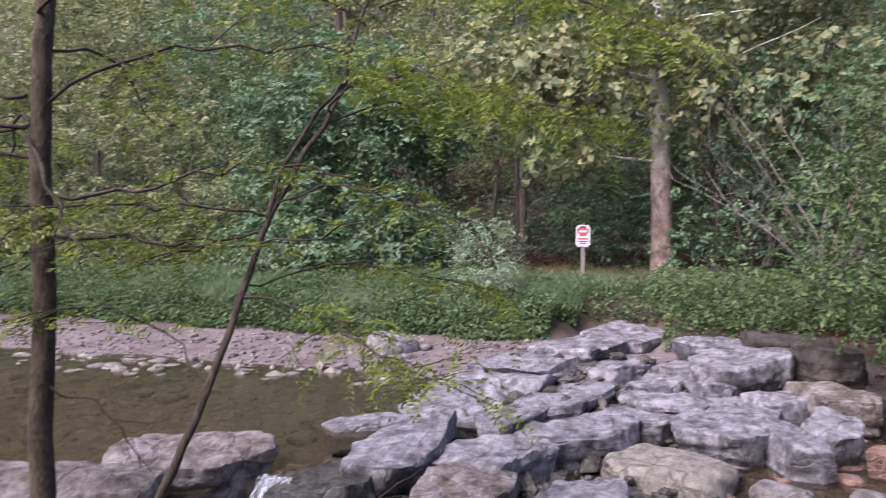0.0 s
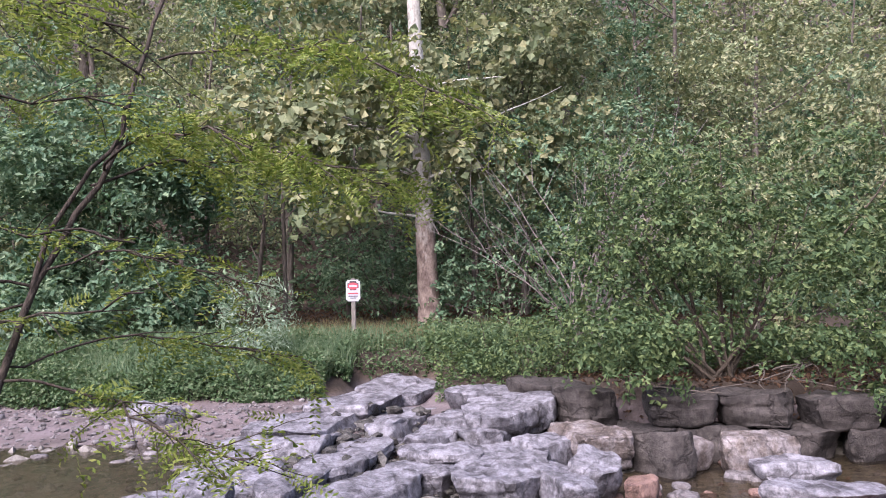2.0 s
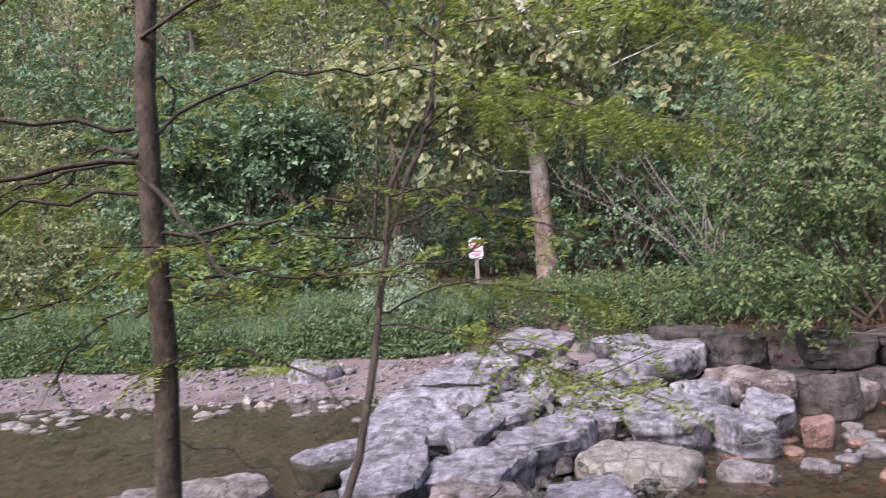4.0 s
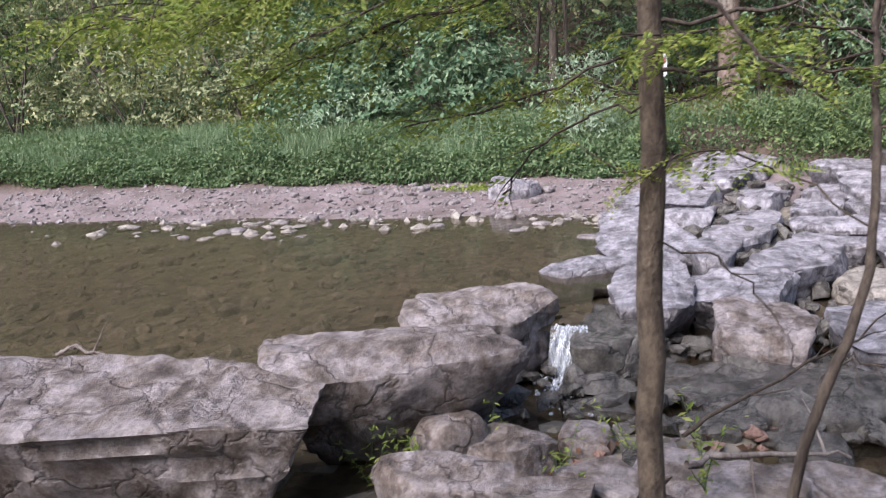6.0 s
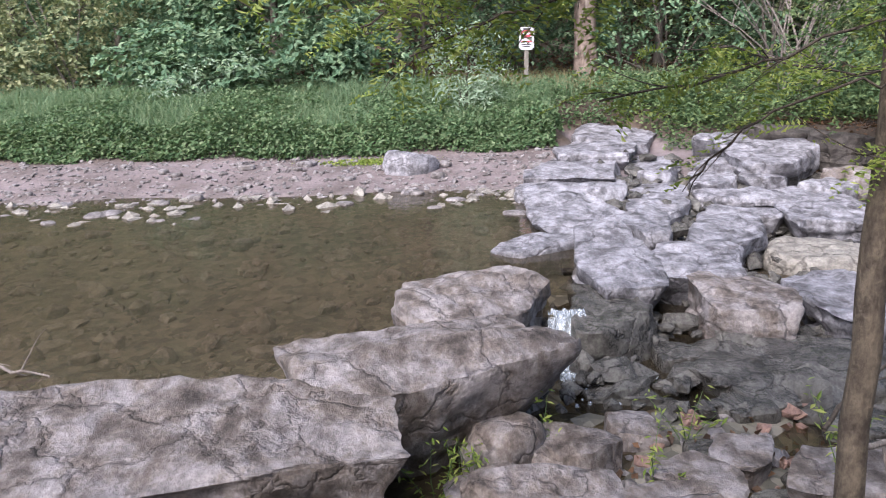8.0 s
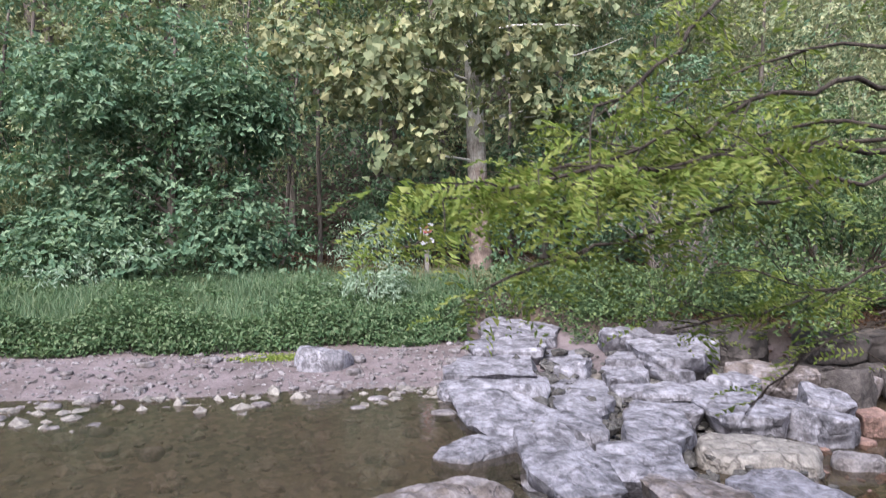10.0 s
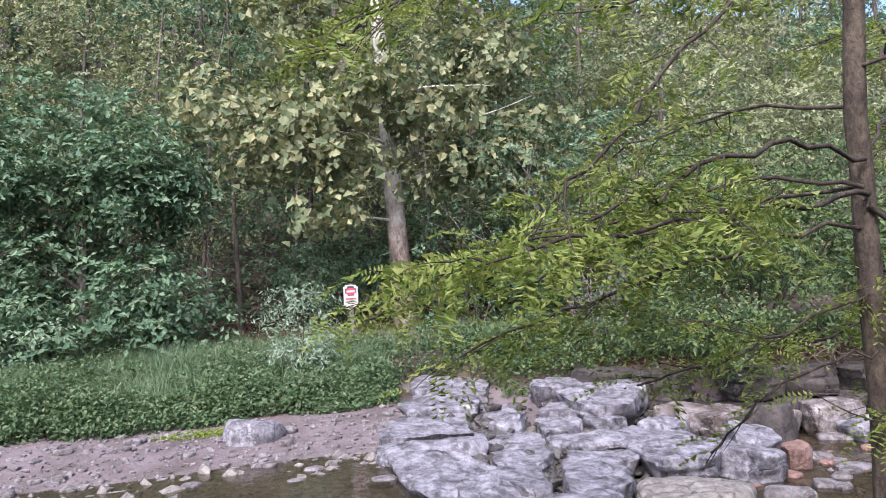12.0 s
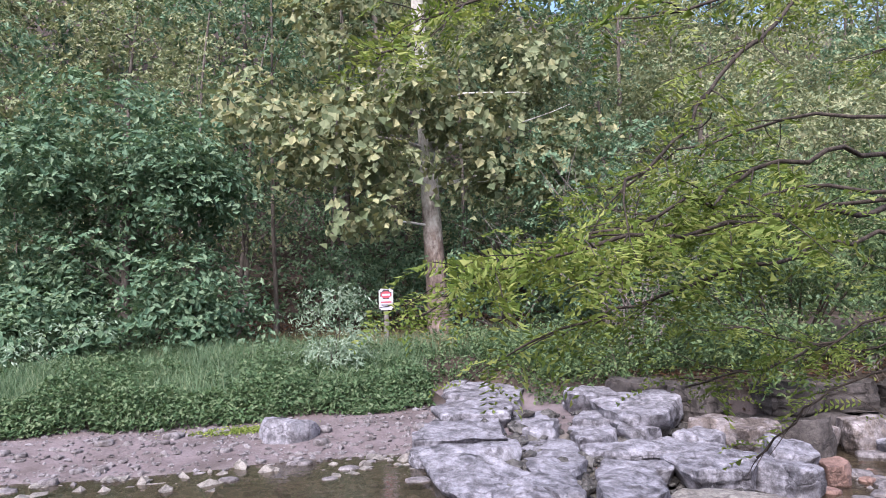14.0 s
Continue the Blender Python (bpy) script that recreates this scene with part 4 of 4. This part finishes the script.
def slope(rng):
    x, y = rng.uniform(-26, 28), 20.0 + abs(rng.normal()) * 9
    if -1.5 < x < 8:
        y += 4.0
    return x, y, 0.4 + 1.4 * max(0.0, noise.noise(Vector((rng.uniform(-1, 1), y, 3))) + 0.35) * min(1, (y - 19) / 4)


cover("undergrowth", "mixed green undergrowth on the wooded slope", M["dark"], 42000, slope, 0.2, 0.11, 0.02, 3)


def litter(rng):
    return rng.uniform(-14, 14), rng.uniform(17.5, 27.0), 0.05


cover("leaf_litter", "brown fallen leaves and dry stalks under the trees", M["brown"], 22000, litter, 0.11, 0.07, 0.0, 4)


cover("bank_litter", "brown fallen leaves under the overhanging bush", M["brown"], 4500, lambda rng: (rng.uniform(6.4, 13), rng.uniform(11.0, 14.0), 0.03), 0.08, 0.05, 0.0, 14)


def near_litter(rng):
    x = rng.uniform(-4, 8)
    return x, min(3.2, rng.uniform(-1.0, 3.4)), 0.02


cover("near_leaf_litter", "brown fallen leaves on the near bank", M["brown"], 3000, near_litter, 0.05, 0.03, 0.0, 5)


def blades(name, label, mat, n, place, tall, wide, seed):
    rng = np.random.default_rng(seed)
    V = []
    for _ in range(n):
        x, y, top = place(rng)
        z = height(x, y) - 0.02
        h = tall * top * rng.uniform(0.6, 1.2)
        a = rng.uniform(0, 2 * math.pi)
        dx, dy, bend = math.cos(a) * wide, math.sin(a) * wide, rng.uniform(0.1, 0.55) * h
        b = rng.uniform(0, 2 * math.pi)
        bx, by = math.cos(b) * bend, math.sin(b) * bend
        V += [(x - dx, y - dy, z), (x + dx, y + dy, z), (x + dx * 0.7 + bx * 0.35, y + dy * 0.7 + by * 0.35, z + h * 0.65), (x - dx * 0.7 + bx * 0.35, y - dy * 0.7 + by * 0.35, z + h * 0.65),
              (x + bx, y + by, z + h)]
    i = np.arange(n)[:, None] * 5
    F = np.concatenate([i + [0, 1, 2], i + [0, 2, 3], i + [3, 2, 4]])
    return tagged(new(name, mesh_from(name, V, F, mat)), label, "grass", kind="stuff")


def grass_place(rng):
    x, y, t = meadow(rng)
    y = min(18.5, y + abs(rng.normal()) * 1.0 + 0.5)
    return x, y, (0.5 + 0.4 * rng.uniform()) * (1.0 + 0.55 * noise.noise(Vector((x * 0.8, y * 0.8, 1))))


blades("grass", "long soft green grass on the far bank", M["grass"], 70000, grass_place, 0.54, 0.0075, 6)
blades("dry_grass", "dry tan grass and seed stalks round the sign", M["straw"], 9000, lambda rng: (rng.uniform(-1.5, 6.5), rng.uniform(16.0, 20.0), 0.8), 0.45, 0.006, 7)


# ---- gravel, rubble and river stones ----
def pebbles(name, label, mat, n, place, size, seed):
    """Many small angular stones in one mesh."""
    rng = np.random.default_rng(seed)
    bm = bmesh.new()
    bmesh.ops.create_icosphere(bm, subdivisions=1, radius=1.0)
    v0 = np.array([v.co[:] for v in bm.verts])
    f0 = np.array([[v.index for v in f.verts] for f in bm.faces])
    bm.free()
    V, F = [], []
    for i in range(n):
        x, y, z = place(rng)
        s = size[0] * (size[1] / size[0]) ** (rng.uniform() ** 2.2)
        sc = s * rng.uniform(0.6, 1.3, 3) * [1, 1, 0.6]
        a = rng.uniform(0, 2 * math.pi)
        q = v0 * (1 + 0.22 * rng.normal(size=(len(v0), 1))) * sc
        q = np.stack([q[:, 0] * math.cos(a) - q[:, 1] * math.sin(a), q[:, 0] * math.sin(a) + q[:, 1] * math.cos(a), q[:, 2]], 1)
        V.append(q + [x, y, z + sc[2] * 0.25])
        F.append(f0 + i * len(v0))
    return tagged(new(name, mesh_from(name, np.concatenate(V), np.concatenate(F), mat)), label, "gravel", kind="stuff")


def bar(rng):
    x, y = rng.uniform(-9, 3.2), rng.uniform(10.2, 13.0)
    return x, y, height(x, y)


def upper_bed(rng):
    y = rng.uniform(3.5, 10.8)
    x = rng.uniform(-7, weir_x(y))
    return x, y, height(x, y)


def lower_bed(rng):
    y = rng.uniform(3.2, 10.6)
    x = weir_x(y) + 1.2 + abs(rng.normal()) * 3.5
    return x, y, height(x, y)


def gaps(rng):
    y = rng.uniform(4.6, 12.0)
    x = weir_x(y) + rng.uniform(0.2, 3.4)
    return x, y, max(height(x, y), LOW) + rng.uniform(0.0, 0.12)


pebbles("gravel", "pinkish grey pebbles of the gravel bar", M["pebble"], 4200, bar, (0.012, 0.06), 1)
pebbles("bed_stones", "brown stones on the bed of the upper pool", M["buff"], 1700, upper_bed, (0.03, 0.15), 2)
pebbles("lower_bed_stones", "brown and red stones on the bed of the lower pool", M["red"], 700, lower_bed, (0.03, 0.11), 3)
pebbles("lower_gravel", "pale pebbles at the lower pool", M["pebble"], 900, lower_bed, (0.03, 0.10), 5)
# rubble takes the dark wet-stone colour to stand for shade in the gaps
pebbles("rubble", "grey rubble wedged between the weir stones", M["wet"], 900, gaps, (0.05, 0.17), 4)

rs = np.random.default_rng(17)
for i in range(58):
    y = (rs.uniform(9.2, 10.9) if i % 4 else rs.uniform(7.8, 9.4)) if i < 26 else rs.uniform(10.6, 12.9)
    x = rs.uniform(-5.0, 1.9) if i < 26 else rs.uniform(-3.0, 3.0)
    s = rs.uniform(0.08, 0.26) if i < 26 else rs.uniform(0.07, 0.2)
    top = min(height(x, y) + s * 0.42, 0.02) if y < 10.7 else height(x, y) + s * 0.35
    stone(x, y, top, s * 1.3, s, rs.uniform(0, 180), s * 0.6, "pebble", "flat pale river stone in the shallows" if i < 26 else "pale stone lying on the gravel bar", cuts=4, square=3.0, name="river_stone", group="river stones")
for i in range(34):
    y = rs.uniform(7.4, 9.8)
    x = rs.uniform(6.2, 9.6)
    s = rs.uniform(0.12, 0.32)
    stone(x, y, max(height(x, y) + s * 0.3, LOW + 0.04), s * 1.3, s, rs.uniform(0, 180), s * 0.7, "pebble" if i % 3 else "red", "small stone at the edge of the lower pool", cuts=4, square=4.0, name="river_stone", group="stones of the lower pool")
for i in range(44):
    y = rs.uniform(3.3, 5.1)
    x = rs.uniform(1.0, 4.0)
    s = rs.uniform(0.1, 0.36)
    stone(x, y, height(x, y) + s * 0.35, s * 1.3, s, rs.uniform(0, 180), s * 0.8, "block" if i % 2 else "wet", "small grey stone at the foot of the near bank", cuts=5, square=5.0, name="river_stone", group="stones at the near bank")


# ---- little waterfall and foam ----
def strand(points, width, rng):
    V, F = [], []
    for i, p in enumerate(points):
        for k in range(7):
            f = k / 6 - 0.5
            V.append((p[0] + f * width * (1 + 0.35 * i / len(points)), p[1] + 0.025 * math.cos(f * 9 + i) + rng.normal() * 0.006, p[2] + rng.normal() * 0.006))
    for i in range(len(points) - 1):
        for k in range(6):
            a = i * 7 + k
            F.append((a, a + 1, a + 8, a + 7))
    return V, F


wf = thing("waterfall", 1.86, 5.62, LOW, "small white waterfall between the weir stones", "waterfall")
wr = np.random.default_rng(2)
for dx, w in ((-0.11, 0.1), (-0.03, 0.12), (0.07, 0.1)):
    path = [(dx, 0.22 - 0.3 * f * (1 - 0.2 * f), 0.37 - 0.36 * f ** 1.8) for f in np.linspace(0, 1, 12)]
    part("strand", mesh_from("strand", *strand(path, w, wr), M["foam"], True), wf)
fv = []
for i in range(520):
    a, r = wr.uniform(0, 2 * math.pi), abs(wr.normal()) * 0.19
    fv.append((0.02 + math.cos(a) * r * 0.9, -0.12 + math.sin(a) * r * 1.3, 0.01 + 0.025 * wr.uniform(), 0.012 * wr.uniform(0.5, 1.8)))
bm = bmesh.new()
for x, y, z, r in fv:
    bmesh.ops.create_icosphere(bm, subdivisions=1, radius=r, matrix=Matrix.Translation((x, y, z)))
me = bpy.data.meshes.new("foam")
bm.to_mesh(me)
bm.free()
me.materials.append(M["foam"])
tagged(part("foam", me, wf, "white churning foam"), kind="stuff")


# ---- sign on its post ----
def slab_mesh(name, w, d, h, bevel, mat, segments=3):
    bm = bmesh.new()
    bmesh.ops.create_cube(bm, size=1.0)
    bmesh.ops.scale(bm, vec=(w, d, h), verts=bm.verts[:])
    if bevel:
        long = [e for e in bm.edges if abs(e.verts[0].co.y - e.verts[1].co.y) > d * 0.5] if d < 0.02 else bm.edges[:]
        bmesh.ops.bevel(bm, geom=long, offset=bevel, segments=segments, affect="EDGES")
    me = bpy.data.meshes.new(name)
    bm.to_mesh(me)
    bm.free()
    me.materials.append(mat)
    return me


SX, SY = 3.1, 17.2
sz = height(SX, SY) - 0.1
sign = thing("sign", SX, SY, sz, "white warning sign with a red oval on a weathered wooden post", "sign")
sign.rotation_euler = (0, 0, radians(-4))
p = part("post", slab_mesh("post", 0.09, 0.09, 2.21 - sz, 0.008, M["post"]), sign, "weathered grey wooden post")
p.location = (0, 0.055, (2.2 - sz) / 2)
board = part("board", slab_mesh("board", 0.305, 0.004, 0.457, 0.035, M["sign"]), sign, "white enamelled board with rounded corners")
board.location = (0, 0.0, 1.945 - sz)


def disc(name, rx, rz, mat, z, parent, depth):
    V = [(0, 0, 0)] + [(rx * math.cos(a), 0, rz * math.sin(a)) for a in np.linspace(0, 2 * math.pi, 32, endpoint=False)]
    F = [(0, i + 1, (i + 1) % 32 + 1) for i in range(32)]
    ob = part(name, mesh_from(name, V, F, mat), parent)
    ob.location = (0, -depth, z)
    return ob


panel = slab_mesh("panel", 0.24, 0.002, 0.20, 0.05, M["sign_black"])
pn = part("panel", panel, board, "black rounded panel")
pn.location = (0, -0.004, 0.105)
disc("oval", 0.112, 0.075, M["sign_red"], 0.095, board, 0.0065)
for z, w, h, mat in ((0.095, 0.17, 0.04, "sign"), (-0.06, 0.22, 0.028, "sign_red"), (-0.12, 0.2, 0.016, "sign_black"), (-0.16, 0.14, 0.016, "sign_black")):
    bar_ = part("lettering", slab_mesh("lettering", w, 0.002, h, 0, M[mat]), board)
    bar_.location = (0, -0.008, z)


# ---- fallen branches ----
def stick(name, pts, r, seed, mat, label):
    rng = np.random.default_rng(seed)
    main = curve(pts, r, r * 0.3, rng, 5, 0.012)
    ways = [main]
    for k in (4, 8, 11):
        if k < len(main) - 1:
            ways.append(limb(rng, main[k][0], Vector(rng.normal(size=3)) * 0.5 + (main[k + 1][0] - main[k][0]).normalized(), 0.35, r * 0.4, 5, 0.2))
    base = Vector(pts[0])
    ob = new(name, mesh_from(name, *tube([[(p - base, q) for p, q in w] for w in ways], 6), mat, True))
    ob.location = base
    return tagged(ob, label, "branch", "fallen branches")


stick("fallen_branch", [(2.5, 3.3, 0.32), (2.9, 3.6, 0.45), (3.3, 3.9, 0.55), (3.6, 4.1, 0.72)], 0.012, 1, M["twig"], "thin dead branch lying across the near stones")
stick("fallen_branch", [(2.5, 3.1, 0.28), (2.9, 3.4, 0.2), (3.3, 3.6, 0.1)], 0.02, 2, M["dead"], "grey dead branch by the locust trunk")
for i in range(6):
    q = np.random.default_rng(50 + i)
    x = q.uniform(7.6, 10.0)
    stick("root", [(x, 11.2, 0.75), (x + q.uniform(-0.4, 0.4), 10.9, 0.85), (x + q.uniform(-0.8, 0.8), 10.7, 0.68), (x + q.uniform(-1, 1), 10.45, 0.55)], 0.016, 60 + i, M["old_bark"], "bare dead root under the overhanging bush")


# ---- seedlings between the near stones ----
def seedling(x, y, z, seed):
    rng = np.random.default_rng(seed)
    ob = thing("seedling", x, y, z, "thin green seedling with narrow leaves between the stones", "plant", "seedlings by the weir")
    C, N = [], []
    for i in range(4):
        d = Vector((*rng.normal(size=2) * 0.4, 1))
        way = limb(rng, (0, 0, 0), d, rng.uniform(0.25, 0.5), 0.004, 7, 0.12, 0.0, 0.4)
        part("stem", mesh_from("stem", *tube([way], 5), M["shrub"], True), ob)
        for p, _ in way[2:]:
            for _ in range(3):
                C.append(p + Vector(rng.normal(size=3) * 0.025))
                N.append((*rng.normal(size=2) * 0.5, 1))
    part("foliage", mesh_from("foliage", *leaves(rng, C, N, 0.055, 0.016), M["locust"]), ob)


for i, (x, y, z) in enumerate(((0.95, 4.05, -0.42), (1.08, 4.0, -0.45), (1.42, 4.35, -0.42), (0.8, 3.9, -0.4), (2.3, 4.4, -0.4), (1.9, 3.75, -0.3), (2.6, 3.3, 0.05))):
    seedling(x, y, z, 500 + i)


stick("driftwood", [(-2.15, 5.0, 0.0), (-2.0, 5.02, 0.05), (-1.85, 4.98, 0.04), (-1.6, 4.95, 0.0)], 0.02, 91, M["dead"], "pale piece of driftwood lying in the pool")
cover("moss", "low bright green moss at the edge of the gravel bar", M["locust"], 1600, lambda rng: (rng.normal() * 0.35, 12.5 + rng.normal() * 0.09, 0.03), 0.04, 0.025, 0.0, 95)
cover("stream_litter", "reddish fallen leaves among the near stones", M["brown"], 500, lambda rng: (rng.uniform(1.0, 3.6), rng.uniform(2.6, 4.6), 0.05), 0.07, 0.045, 0.0, 93)
